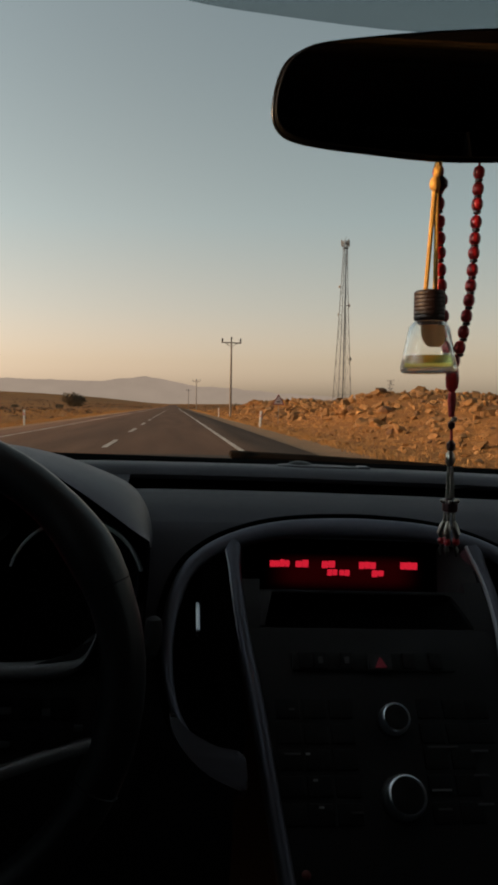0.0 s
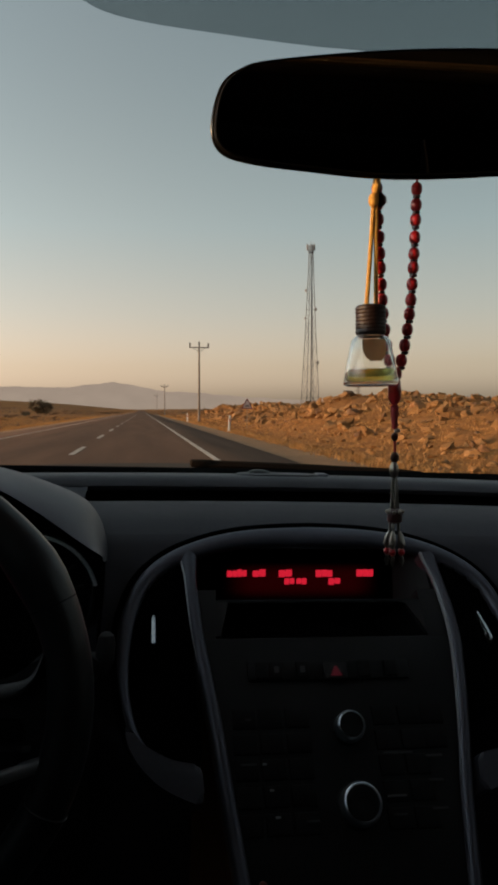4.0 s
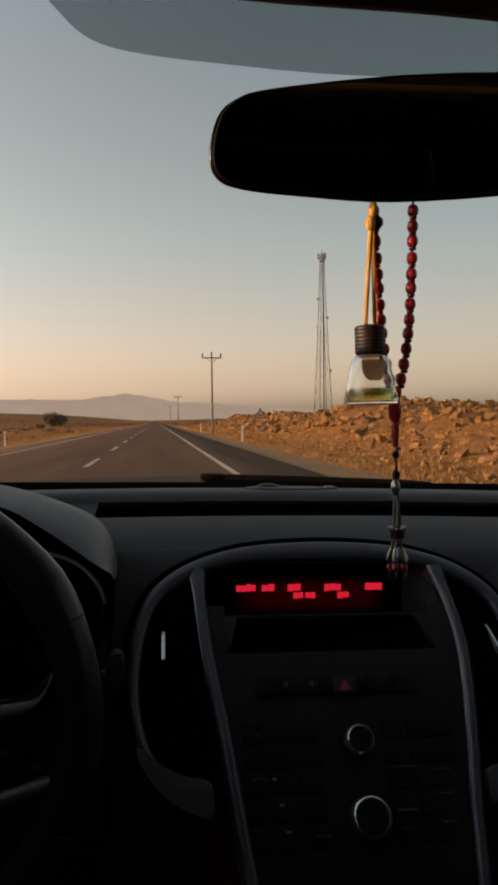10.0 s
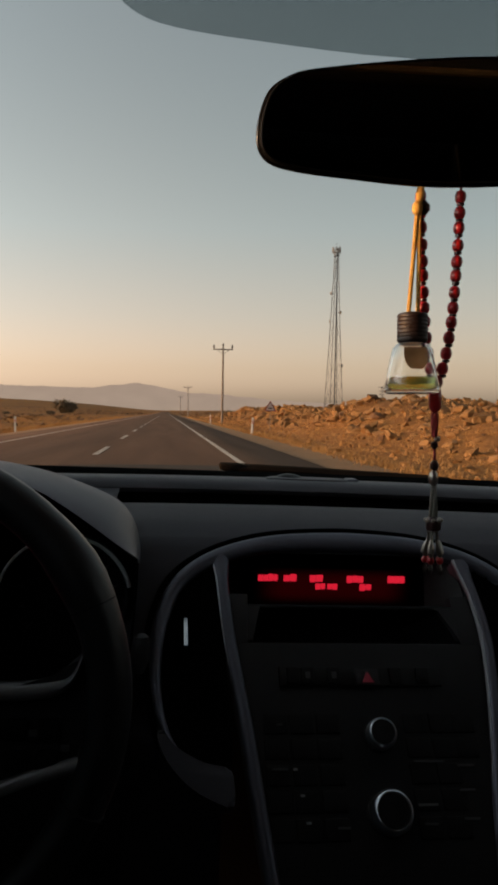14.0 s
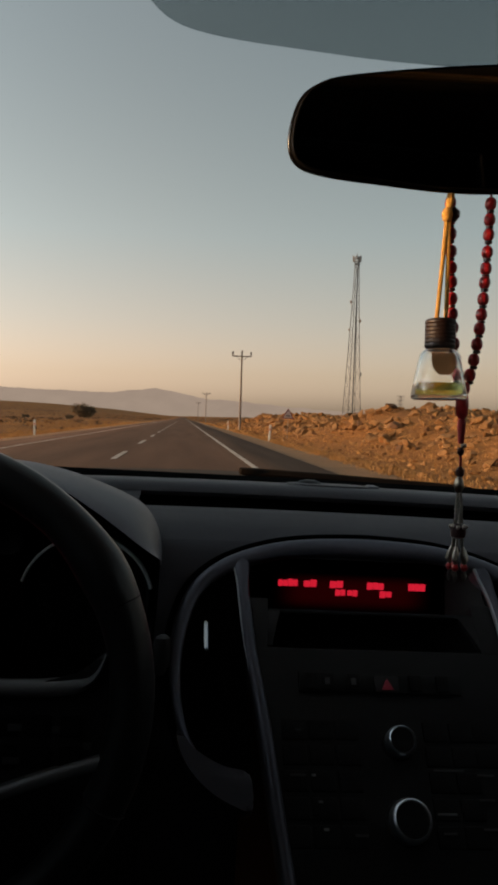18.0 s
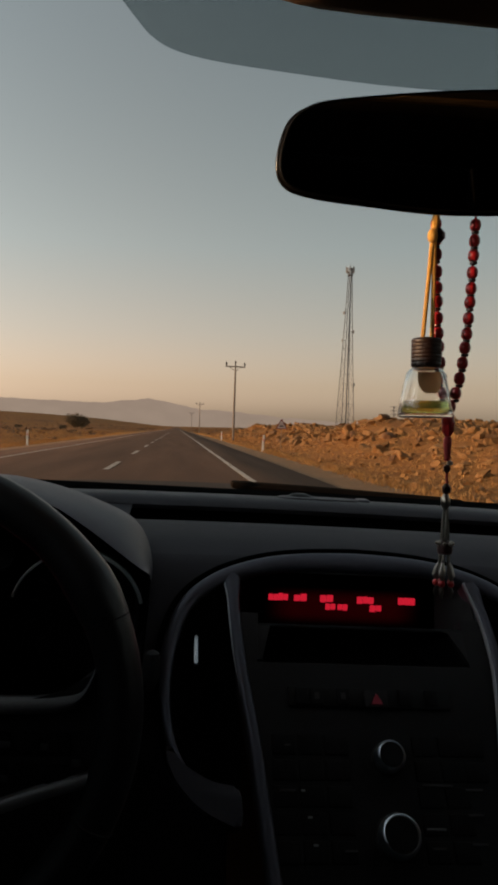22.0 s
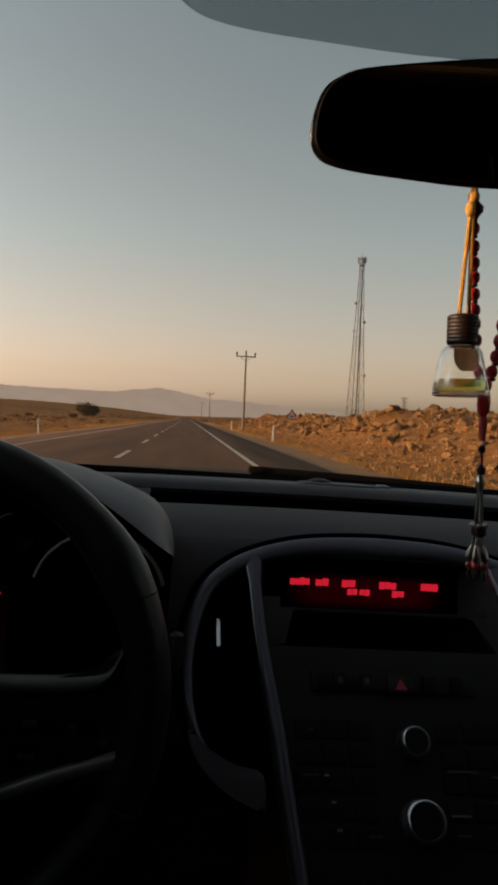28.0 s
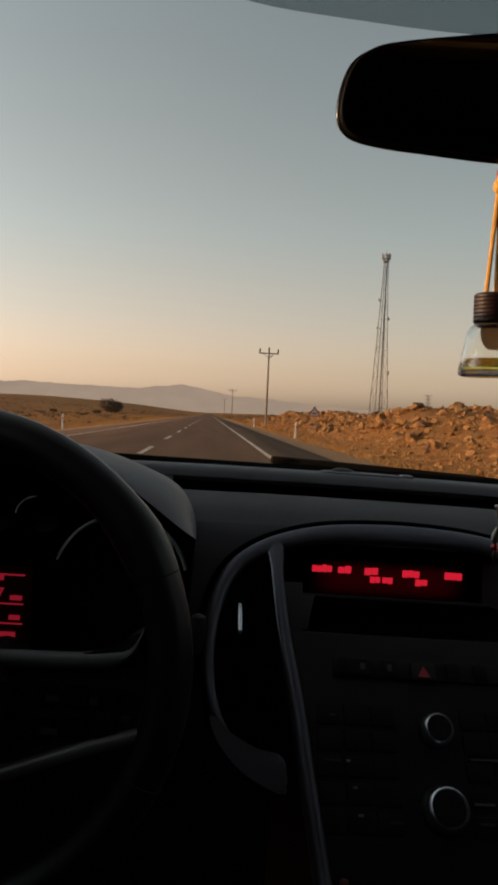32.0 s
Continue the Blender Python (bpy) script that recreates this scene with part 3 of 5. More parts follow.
# ---- stones, grass ----
def stone_mesh(seed, n=1):
    """An angular broken block: the hull of a handful of points, its edges worn where n is 2."""
    r = random.Random(seed)
    b = bmesh.new()
    ax = Vector((1.0, r.uniform(0.7, 1.0), r.uniform(0.55, 0.9)))
    for k in range(14 if n == 1 else 19):
        d = Vector((r.gauss(0, 1), r.gauss(0, 1), r.gauss(0, 1))).normalized() * r.uniform(0.74, 1.0)
        b.verts.new((d.x * ax.x, d.y * ax.y, d.z * ax.z))
    bmesh.ops.convex_hull(b, input=b.verts[:])
    bmesh.ops.delete(b, geom=[v for v in b.verts if not v.link_faces], context="VERTS")
    if n == 2:
        bmesh.ops.bevel(b, geom=b.edges[:], offset=0.05, segments=1, affect="EDGES", profile=0.5)
    me = bpy.data.meshes.new("rock")
    b.to_mesh(me)
    b.free()
    me.materials.append(M["rock"])
    return me


STONES = [stone_mesh(i, 2) for i in range(9)]
rubble_bank = tagged(thing("rubble_bank", Matrix.Identity(4), "sunlit bank of broken brown basalt blocks beside the road", "rubble bank", kind="structure"))
rocks = []
for i in range(290):
    y = 16 + 75 * rng.random() ** 1.2
    x = 9.0 + 33 * rng.random() ** 1.25
    s = (0.13 + 0.36 * rng.random() ** 2.5) * (1.0 if rng.random() < 0.95 else 1.6)
    rocks.append((x, y, s))


# ---- things outdoors ----
def lattice(parent, base, top, height, bays, r, material, flare=0.0):
    """Four legs with rings and crossed braces; each leg a part, the braces of each face one part."""
    def wide(z):
        t = z / height
        return top + (base - top) * (1 - t) ** (1.0 + flare)
    levels = [height * (1 - (1 - i / bays) ** 1.25) for i in range(bays + 1)]
    corner = [(-1, -1), (1, -1), (1, 1), (-1, 1)]
    for cx, cy in corner:
        part("leg", sweep(bmesh.new(), [(cx * wide(z) / 2, cy * wide(z) / 2, z) for z in levels], r, 6), material, parent)
    for k in range(4):
        a, c = corner[k], corner[(k + 1) % 4]
        b = bmesh.new()
        for i, (z0, z1) in enumerate(zip(levels, levels[1:])):
            w0, w1 = wide(z0) / 2, wide(z1) / 2
            sweep(b, [(a[0] * w1, a[1] * w1, z1), (c[0] * w1, c[1] * w1, z1)], r * 0.42, 4)
            p, q = (a, c) if i % 2 else (c, a)
            sweep(b, [(p[0] * w0, p[1] * w0, z0), (q[0] * w1, q[1] * w1, z1)], r * 0.42, 4)
            if i < bays * 0.4:
                sweep(b, [(q[0] * w0, q[1] * w0, z0), (p[0] * w1, p[1] * w1, z1)], r * 0.42, 4)
        part("bracing", b, material, parent, smooth=False)
    return wide


def radio_mast(m, height=40.0):
    t = thing("radio_mast", m, "tall grey steel lattice radio mast with panel antennas", "mast")
    wide = lattice(t, 3.7, 0.75, height, 13, 0.075, M["steel"], 0.25)
    for k in range(3):
        a = radians(20 + 120 * k)
        for off in (-0.35, 0.45):
            px, py = 0.85 * math.cos(a) - off * math.sin(a), 0.85 * math.sin(a) + off * math.cos(a)
            part("antenna_bracket", sweep(bmesh.new(), [(0, 0, height - 1.2), (px, py, height - 1.2)], 0.05, 6), M["steel"], t)
            part("panel_antenna", boxed((px * 1.08, py * 1.08, height - 0.55), (0.24, 0.18, 1.6), 0.04, Matrix.Rotation(a, 3, "Z")), M["antenna"], t, "pale panel antenna")
    part("top_platform", boxed((0, 0, height - 1.9), (1.3, 1.3, 0.08), 0.01), M["steel"], t)
    part("lightning_rod", sweep(bmesh.new(), [(0, 0, height), (0, 0, height + 1.2)], 0.03, 6), M["steel"], t)
    for z, a, r in ((31.0, 185, 0.42), (26.5, 10, 0.45), (24.0, 190, 0.35), (13.0, -8, 0.5)):
        d = Vector((math.cos(radians(a)), math.sin(radians(a)), 0))
        c = d * (wide(z) / 2 + 0.45) + Vector((0, 0, z))
        b = lathe(bmesh.new(), [(r * 0.25, 0), (r * 0.9, 0.14), (r, 0.32), (r, 0.36), (r * 0.1, 0.30)], 18)
        bmesh.ops.rotate(b, cent=(0, 0, 0), matrix=d.to_track_quat("Z", "Y").to_matrix(), verts=b.verts[:])
        bmesh.ops.translate(b, vec=c, verts=b.verts[:])
        part("dish", b, M["antenna"], t, "round microwave dish")
        part("dish_bracket", sweep(bmesh.new(), [d * wide(z) / 2 + Vector((0, 0, z)), c], 0.06, 6), M["steel"], t)
    part("cable_ladder", boxed((0.1, -0.3, height * 0.49), (0.28, 0.06, height * 0.96), 0.01), M["steel"], t)
    for sx in (-1, 1):
        for sy in (-1, 1):
            part("footing", boxed((sx * 1.85, sy * 1.85, 0.1), (0.9, 0.9, 0.8), 0.05), M["antenna"], t, "concrete footing")
    return t


def on_land(x, y, dz=0.0, rz=0.0, ry=0.0):
    return pose(x, y, land(x, y) + dz, 0, ry, rz)


radio_mast(on_land(42.2, 181.0, 0.3, 12, 0.9), 42.5)


def utility_pole(m, height=9.6):
    t = thing("utility_pole", m, "slim weathered steel power pole with a crossarm and three insulators", "utility pole", "roadside power poles")
    part("post", sweep(bmesh.new(), [(0, 0, -0.4), (0, 0, height * 0.5), (0, 0, height)], [0.17, 0.135, 0.10], 10), M["pole"], t)
    part("crossarm", boxed((0, 0, height - 0.25), (2.5, 0.12, 0.14), 0.02), M["pole"], t)
    for s in (-1, 1):
        part("brace", sweep(bmesh.new(), [(s * 0.75, 0, height - 0.3), (0, 0, height - 0.85)], 0.03, 5), M["pole"], t)
    for x in (-1.15, 0.0, 1.15):
        z = height - 0.18 if x else height
        part("insulator", lathe(bmesh.new(), [(0.03, 0), (0.06, 0.06), (0.13, 0.14), (0.07, 0.2), (0.13, 0.28), (0.07, 0.34), (0.11, 0.42), (0.04, 0.5)], 12, (x, 0, z)), M["insulator"], t)
    return t


first_pole = utility_pole(on_land(7.0, 91.0, 0, 4, 0.8))
for x, y in ((7.1, 236.0), (7.4, 380.0)):
    copy_thing(first_pole, on_land(x, y, 0, 4, 0.4))


def lattice_pylon(m, height=17.0):
    t = thing("lattice_pylon", m, "small steel lattice power pylon far behind the stones", "pylon")
    lattice(t, 1.5, 0.5, height, 9, 0.05, M["steel"])
    for i, z in enumerate((height - 0.4, height - 2.0, height - 3.6)):
        part("crossarm", boxed((0, 0, z), (3.2 - 0.4 * i, 0.16, 0.14), 0.02), M["steel"], t)
        for s in (-1, 1):
            part("insulator", lathe(bmesh.new(), [(0.04, 0), (0.14, 0.12), (0.06, 0.2), (0.14, 0.32), (0.05, 0.45)], 10, (s * (1.45 - 0.2 * i), 0, z + 0.07)), M["insulator"], t)
    return t


lattice_pylon(on_land(91.0, 300.0, 0, 8), 12.5)


def marker_post(m):
    t = thing("marker_post", m, "white plastic roadside marker post with a reflector", "marker post", "roadside marker posts")
    part("post", boxed((0, 0, 0.42), (0.12, 0.10, 1.1), 0.02), M["white"], t)
    part("cap", boxed((0, 0, 0.99), (0.124, 0.104, 0.06), 0.02), M["white"], t)
    part("reflector", boxed((0, -0.056, 0.72), (0.055, 0.02, 0.17), 0.008), M["red"], t, "red reflector")
    return t


first_marker = marker_post(on_land(5.2, 44.0, 0, 0, 4))
for x, y in ((-9.6, 48.0), (5.0, 82.0)):
    copy_thing(first_marker, on_land(x, y))


def warning_sign(m, side=0.88, post=1.5):
    """A triangular plate with a rim, a pale face and a dark bar for its picture, on a thin post."""
    t = thing("road_sign", m, "red-rimmed triangular warning sign on a thin steel post", "road sign")
    h = side * 0.866
    part("post", sweep(bmesh.new(), [(0, 0.03, -0.3), (0, 0.03, post + h * 0.8)], 0.028, 10), M["pole"], t, "thin steel post")
    up = Matrix.Translation((0, 0, post)) @ Matrix.Rotation(radians(90), 4, "X")

    def tri(k):
        c, r_ = h / 3, 0.05 * k
        pts = []
        for a in (210, 330, 90):
            p = Vector((0, c)) + Vector((math.cos(radians(a)), math.sin(radians(a)))) * (h * 2 / 3 * k - r_)
            pts += [(p.x + r_ * math.cos(radians(a + b)), p.y + r_ * math.sin(radians(a + b))) for b in (-50, -25, 0, 25, 50)]
        return pts

    part("plate", prism(bmesh.new(), tri(1.0), -0.012, 0.0, 0.003), M["sign_red"], t, "red rim", smooth=False, m=up)
    part("face", prism(bmesh.new(), tri(0.74), 0.0, 0.004), M["sign_face"], t, "faded pale face", smooth=False, m=up)
    part("symbol", prism(bmesh.new(), [(-0.15, 0.16), (0.15, 0.16), (0.16, 0.25), (-0.16, 0.27)], 0.004, 0.007), M["sign_dark"], t, "dark bar", smooth=False, m=up)
    return t


warning_sign(on_land(7.9, 55.0, 0, 3, 1))


def tree(m, spread, height, seed, name="tree", label="round dark-leaved lone tree on the dry plain"):
    r = random.Random(seed)
    t = thing(name, m, label, "tree" if name == "tree" else "bush")
    trunk = bmesh.new()
    sweep(trunk, spline([(0, 0, -0.3), (0.08, 0.02, height * 0.2), (-0.05, 0.05, height * 0.42)], 4), [0.26, 0.25, 0.22, 0.2, 0.19, 0.18, 0.17, 0.15, 0.13], 8)
    part("trunk", trunk, M["bark"], t)
    tips = []
    for k in range(11):
        a = 2 * math.pi * k / 11 + r.uniform(-0.3, 0.3)
        end = Vector((math.cos(a) * spread * r.uniform(0.25, 0.75), math.sin(a) * spread * r.uniform(0.25, 0.75), height * r.uniform(0.30, 0.78)))
        part("limb", sweep(bmesh.new(), spline([(0, 0, height * 0.36), end * 0.5 + Vector((0, 0, height * 0.16)), end], 3), [0.10, 0.09, 0.08, 0.06, 0.05, 0.04, 0.025], 6), M["bark"], t)
        tips.append(end)
    vs, fs = [], []
    for k in range(3600):
        p = r.choice(tips) + Vector((r.gauss(0, 1), r.gauss(0, 1), r.gauss(0, 0.75))) * spread * 0.21
        if p.z < height * 0.10:
            continue
        u = Vector((r.gauss(0, 1), r.gauss(0, 1), r.gauss(0, 1))).normalized()
        v = u.orthogonal().normalized()
        s = r.uniform(0.13, 0.30) * spread / 3
        i = len(vs)
        vs += [p - u * s, p + v * s * 0.6, p + u * s, p - v * s * 0.6 + u.cross(v) * s * 0.4]
        fs += [(i, i + 1, i + 2), (i, i + 2, i + 3)]
    me = bpy.data.meshes.new("crown")
    me.from_pydata(vs, [], fs)
    me.materials.append(M["leaf"])
    c = new("crown", me)
    c.parent = t
    return t


tree(on_land(-40.0, 297.6), 4.9, 5.4, 3)
for k, (x, y, s) in enumerate(((16.0, 190.0, 1.5), (-40.0, 260.0, 1.4), (30.0, 240.0, 1.2), (-70.0, 330.0, 1.6))):
    tree(on_land(x, y), s, s * 1.1, 20 + k, "bush", "low dark bush among the stones")

# ---- the car round the camera ----
CX = 0.217                                            # the car's middle line
CAR = Matrix.Translation((CX, 0, 1.0)) @ pose(0, 0, 0, 0, 2.3, 0) @ Matrix.Translation((-CX, 0, -1.0))
FACE = Matrix(((1, 0, 0, CX), (0, 0.6247, -0.7809, 0.86), (0, 0.7809, 0.6247, 1.03), (0, 0, 0, 1)))   # x across, y up the console, z out of it


def loft(bm, sections, close=False):
    """A skin through sections of equally many points."""
    rows = [[bm.verts.new(p) for p in s] for s in sections]
    for a, b in zip(rows, rows[1:]):
        k = len(a)
        for i in range(k if close else k - 1):
            bm.faces.new((a[i], a[(i + 1) % k], b[(i + 1) % k], b[i]))
    return rows


def thick(bm, t):
    bmesh.ops.recalc_face_normals(bm, faces=bm.faces[:])
    bmesh.ops.solidify(bm, geom=bm.faces[:], thickness=t)
    return bm


# mostly unseen shell, closed more than a real car to keep light out
cabin = thing("car_body", CAR, "dark car body shell, its unseen sides closed to darken the cabin", "car", kind="structure")
LX, RX = -0.56, 0.99
part("floor_pan", boxed((CX, -0.3, 0.26), (RX - LX, 2.9, 0.06), 0.01), M["shell"], cabin)
# unseen roof, pale so that it bounces light into the cabin
part("roof", boxed((CX, -0.52, 1.63), (RX - LX, 2.12, 0.05), 0.015), M["liner"], cabin)
# blank rear, where a window would be, added to block light
part("rear_wall", boxed((CX, -1.62, 0.86), (RX - LX + 0.07, 0.05, 1.26), 0.01), M["shell"], cabin)
part("rear_header", boxed((CX, -1.62, 1.55), (RX - LX + 0.07, 0.05, 0.16), 0.01), M["shell"], cabin)
# unseen doors, raised above a real sill to cut off the low sun
part("driver_door", boxed((LX - 0.03, -0.155, 0.80), (0.06, 2.97, 1.06), 0.02), M["shell"], cabin)
part("passenger_door", boxed((RX + 0.03, -0.155, 0.80), (0.06, 2.97, 1.06), 0.02), M["shell"], cabin)
# unseen walls in place of the rear side windows, added to block light
part("passenger_rear_side", boxed((RX + 0.03, -0.97, 1.48), (0.05, 1.36, 0.32), 0.01), M["shell"], cabin)
part("driver_rear_side", boxed((LX - 0.03, -0.97, 1.48), (0.05, 1.36, 0.32), 0.01), M["shell"], cabin)
part("bulkhead", boxed((CX, 1.36, 0.62), (RX - LX, 0.05, 0.76), 0.01), M["shell"], cabin)
for x in (LX, RX):
    s = -1 if x == LX else 1
    part("front_pillar", sweep(bmesh.new(), [(x + s * 0.03, 1.36, 1.0), (x, 0.95, 1.36), (x - s * 0.04, 0.34, 1.63)], 0.045, 8), M["shell"], cabin)
    part("middle_pillar", boxed((x + s * 0.02, -0.45, 1.3), (0.05, 0.16, 0.72), 0.02), M["shell"], cabin)
bm = bmesh.new()
loft(bm, [[(x, y, z - 0.03 * ((x - CX) / 0.75) ** 2) for y, z in ((1.47, 1.030), (1.75, 1.048), (2.05, 1.049), (2.3, 1.025), (2.5, 0.93), (2.6, 0.78))] for x in np.linspace(LX, RX, 15)])
part("bonnet", thick(bm, 0.01), M["bonnet"], cabin)
# black edge print of the windscreen glass, built as a separate strip
bm = bmesh.new()
loft(bm, [[(x, 1.30 + 0.05 * a - 0.05 * ((x - CX) / 0.75) ** 2, z) for a, z in ((0, 1.05), (0, 1.084), (0.5, 1.0915), (1.4, 1.087), (4, 1.02))] for x in np.linspace(LX, RX, 17)])
part("cowl", thick(bm, 0.008), M["cowl"], cabin, "black band at the foot of the windscreen")
part("wiper", sweep(bmesh.new(), [(0.115, 1.42, 1.088), (0.14, 1.42, 1.090), (0.30, 1.42, 1.0865), (0.52, 1.42, 1.080), (0.57, 1.41, 1.078)], [0.006, 0.010, 0.010, 0.010, 0.008], 8), M["wiper"], cabin, "black parked wiper blade")
part("wiper_pivot", boxed((0.128, 1.43, 1.092), (0.046, 0.04, 0.014), 0.006), M["wiper"], cabin)
bm = bmesh.new()
loft(bm, [[(x, 1.345 - 0.06 * ((x - CX) / 0.75) ** 2, 1.06), (x, 1.0 - 0.06 * ((x - CX) / 0.75) ** 2, 1.335), (x, 0.62 - 0.05 * ((x - CX) / 0.75) ** 2, 1.555), (x, 0.34, 1.64)] for x in np.linspace(LX, RX, 13)])
pane = part("windscreen", thick(bm, 0.005), M["pane"], cabin, "clear raked windscreen")
pane.visible_shadow = False

# tinted strip with its rounded end, and the folded sun visor under it
liner = [(x, y) for x, y in [p[:2] for p in spline([(-0.20, 0.25, 0), (-0.10, 0.44, 0), (-0.057, 0.516, 0), (-0.040, 0.552, 0), (-0.020, 0.586, 0), (0.012, 0.603, 0), (0.08, 0.614, 0), (0.21, 0.625, 0), (0.40, 0.618, 0), (0.62, 0.59, 0), (0.80, 0.55, 0)], 4)]] + [(0.96, 0.48), (0.96, 0.0), (-0.20, 0.0)]
bm = prism(bmesh.new(), liner, 0.0, 0.002, 0.0)
for v in bm.verts:
    v.co.z += 1.505 + (0.62 - v.co.y) * 0.125
tagged(link("sun_strip", bm, M["film"]), "smoke-grey tinted sun strip on the upper windscreen", "sun strip", kind="structure")
visor = thing("sun_visor", pose(0.30, 0.36, 1.4845), "brown vinyl sun visor folded up to the headliner", "sun visor")
ov = [p[:2] for p in spline([(-0.236, -0.05, 0), (-0.247, 0.02, 0), (-0.246, 0.072, 0), (-0.232, 0.085, 0), (-0.11, 0.090, 0), (0.0, 0.097, 0), (0.16, 0.10, 0), (0.20, 0.095, 0), (0.21, 0.06, 0), (0.21, -0.05, 0), (0.18, -0.09, 0), (-0.20, -0.09, 0)], 3, True)]
bm = bmesh.new()
rows_ = loft(bm, [[(x * k, y * k, z) for x, y in ov] for k, z in ((0.86, 0.016), (0.95, 0.012), (0.99, 0.004), (1.0, -0.002), (0.985, -0.009), (0.94, -0.014), (0.86, -0.0165))], True)
bm.faces.new(rows_[0])
bm.faces.new(rows_[-1])
for v in bm.verts:
    v.co.z -= v.co.y * 0.15
part("panel", bm, M["visor"], visor)
# amber rod added round the visor, low sun painted on its edge
part("piping", sweep(bmesh.new(), [(x * 1.002, y * 1.002, -0.003 - y * 0.15) for x, y in ov], 0.0032, 8, True), M["visor_edge"], visor, "amber rod painted as the sunlit visor edge")
part("hinge_rod", sweep(bmesh.new(), [(0.0, 0.085, 0.004), (0.23, 0.085, 0.004), (0.25, 0.09, 0.03)], 0.005, 8), M["dark"], visor)

# ---- dashboard ----
dash = thing("dashboard", CAR, "dark grey moulded dashboard with silver-rimmed centre console", "dashboard")


def along(profile, x0, x1, n, drop=0.012):
    b = bmesh.new()
    loft(b, [[(x, y - 0.05 * ((x - CX) / 0.75) ** 2, z - drop * ((x - CX) / 0.75) ** 2) for y, z in profile] for x in np.linspace(x0, x1, n)])
    return b


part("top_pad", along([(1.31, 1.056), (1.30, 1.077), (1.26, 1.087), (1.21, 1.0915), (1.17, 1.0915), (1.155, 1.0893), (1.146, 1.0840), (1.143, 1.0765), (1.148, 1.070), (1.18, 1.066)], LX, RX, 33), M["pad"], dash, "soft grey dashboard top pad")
# the gap's shade under the pad lip is put into this black strip
part("groove", along([(1.19, 1.08), (1.175, 1.058), (1.13, 1.050), (1.08, 1.047), (1.055, 1.048)], LX, RX, 17), M["cowl"], dash, "black strip painted as the shade under the top pad")
GROOVE_X = -0.068                                     # where the gap under the pad begins
top_face = [(1.070, 1.044), (1.065, 1.056), (1.057, 1.0625), (1.045, 1.0655), (1.02, 1.0665), (1.0, 1.066), (0.96, 1.063), (0.92, 1.057), (0.886, 1.045)]
knee = [(0.868, 1.036), (0.852, 1.008), (0.82, 0.962), (0.79, 0.91), (0.765, 0.85), (0.74, 0.74), (0.76, 0.55), (0.85, 0.40)]
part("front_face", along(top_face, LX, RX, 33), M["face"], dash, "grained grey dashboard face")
part("knee_panel", along(knee[4:], LX, CX - 0.147, 15), M["face"], dash, "dark grey driver knee panel")
part("console_side", along([top_face[-1]] + knee[:5], -0.042, CX - 0.147, 7), M["face"], dash, "dark grey face beside the console")
part("door_side_face", along([top_face[-1]] + knee[:5], LX, -0.375, 7), M["face"], dash, "dark grey face beside the door")
part("glovebox_face", along([top_face[-1]] + knee, CX + 0.147, RX, 15), M["face"], dash, "dark grey glovebox face")
part("pad_end", along([(1.150, 1.0768), (1.143, 1.0760), (1.115, 1.0725), (1.08, 1.0690), (1.05, 1.0662), (1.035, 1.0655)], LX, GROOVE_X, 9), M["face"], dash, "dark grey pad joining the instrument hood")
part("top_tab", boxed((CX + 0.092, 1.195, 1.0915), (0.020, 0.026, 0.008), 0.0035), M["trim"], dash)
part("arch_backing", along([top_face[-1], knee[0], (0.8635, 1.0305)], CX - 0.15, CX + 0.15, 17), M["face"], dash)
part("sensor", lathe(bmesh.new(), [(0.024, -0.004), (0.024, 0.004), (0.018, 0.010), (0.008, 0.013), (0.002, 0.0135)], 16, (CX - 0.010, 1.215, 1.0855)), M["black"], dash, "round black light sensor")
plate = [p[:2] for p in spline([(-0.05, -0.018, 0), (-0.047, 0.012, 0), (-0.02, 0.020, 0), (0.05, 0.020, 0), (0.082, 0.010, 0), (0.085, -0.018, 0), (0.05, -0.028, 0), (-0.02, -0.028, 0)], 4, True)]
part("speaker_cover", prism(bmesh.new(), plate, 0, 0.006, 0.003), M["pad"], dash, m=Matrix.Translation((CX, 1.20, 1.0875)))


def onface(name, bm, material, parent=dash, label="", smooth=True, at=(0, 0, 0)):
    m = FACE @ Matrix.Translation(at)
    if parent is not dash:
        m = parent.matrix_basis.inverted() @ m
    return part(name, bm, material, parent, label, smooth, m)


half = [(0.0, 0.017), (0.08, 0.0135), (0.135, 0.001), (0.175, -0.0185), (0.202, -0.046), (0.2165, -0.087), (0.2205, -0.13), (0.2175, -0.168), (0.209, -0.202), (0.197, -0.2245)]
arch = spline([(-x, y, 0) for x, y in half[:0:-1]] + [(x, y, 0) for x, y in half], 5)
widths = [(0.0155 + 0.0095 * (1 - abs(p.x) / 0.23)) * (0.55 + 0.45 * step(-0.20, -0.08, p.y)) for p in arch]
onface("console_rim", ribbon(bmesh.new(), arch, widths, -0.002, 0.003, 0.006), M["trim"], label="satin grey arched console rim")
# a thin black band paints the shade line outside the rim
outside = []
for i, q in enumerate(arch):
    d_ = (arch[min(i + 1, len(arch) - 1)] - arch[max(i - 1, 0)]).normalized()
    outside.append(q + Vector((-d_.y, d_.x, 0)) * (widths[i] / 2 + 0.0035))
onface("rim_gap", ribbon(bmesh.new(), outside, 0.008, -0.004, 0.0008, 0.0005), M["hood"], label="black band painted as the shade round the console rim")
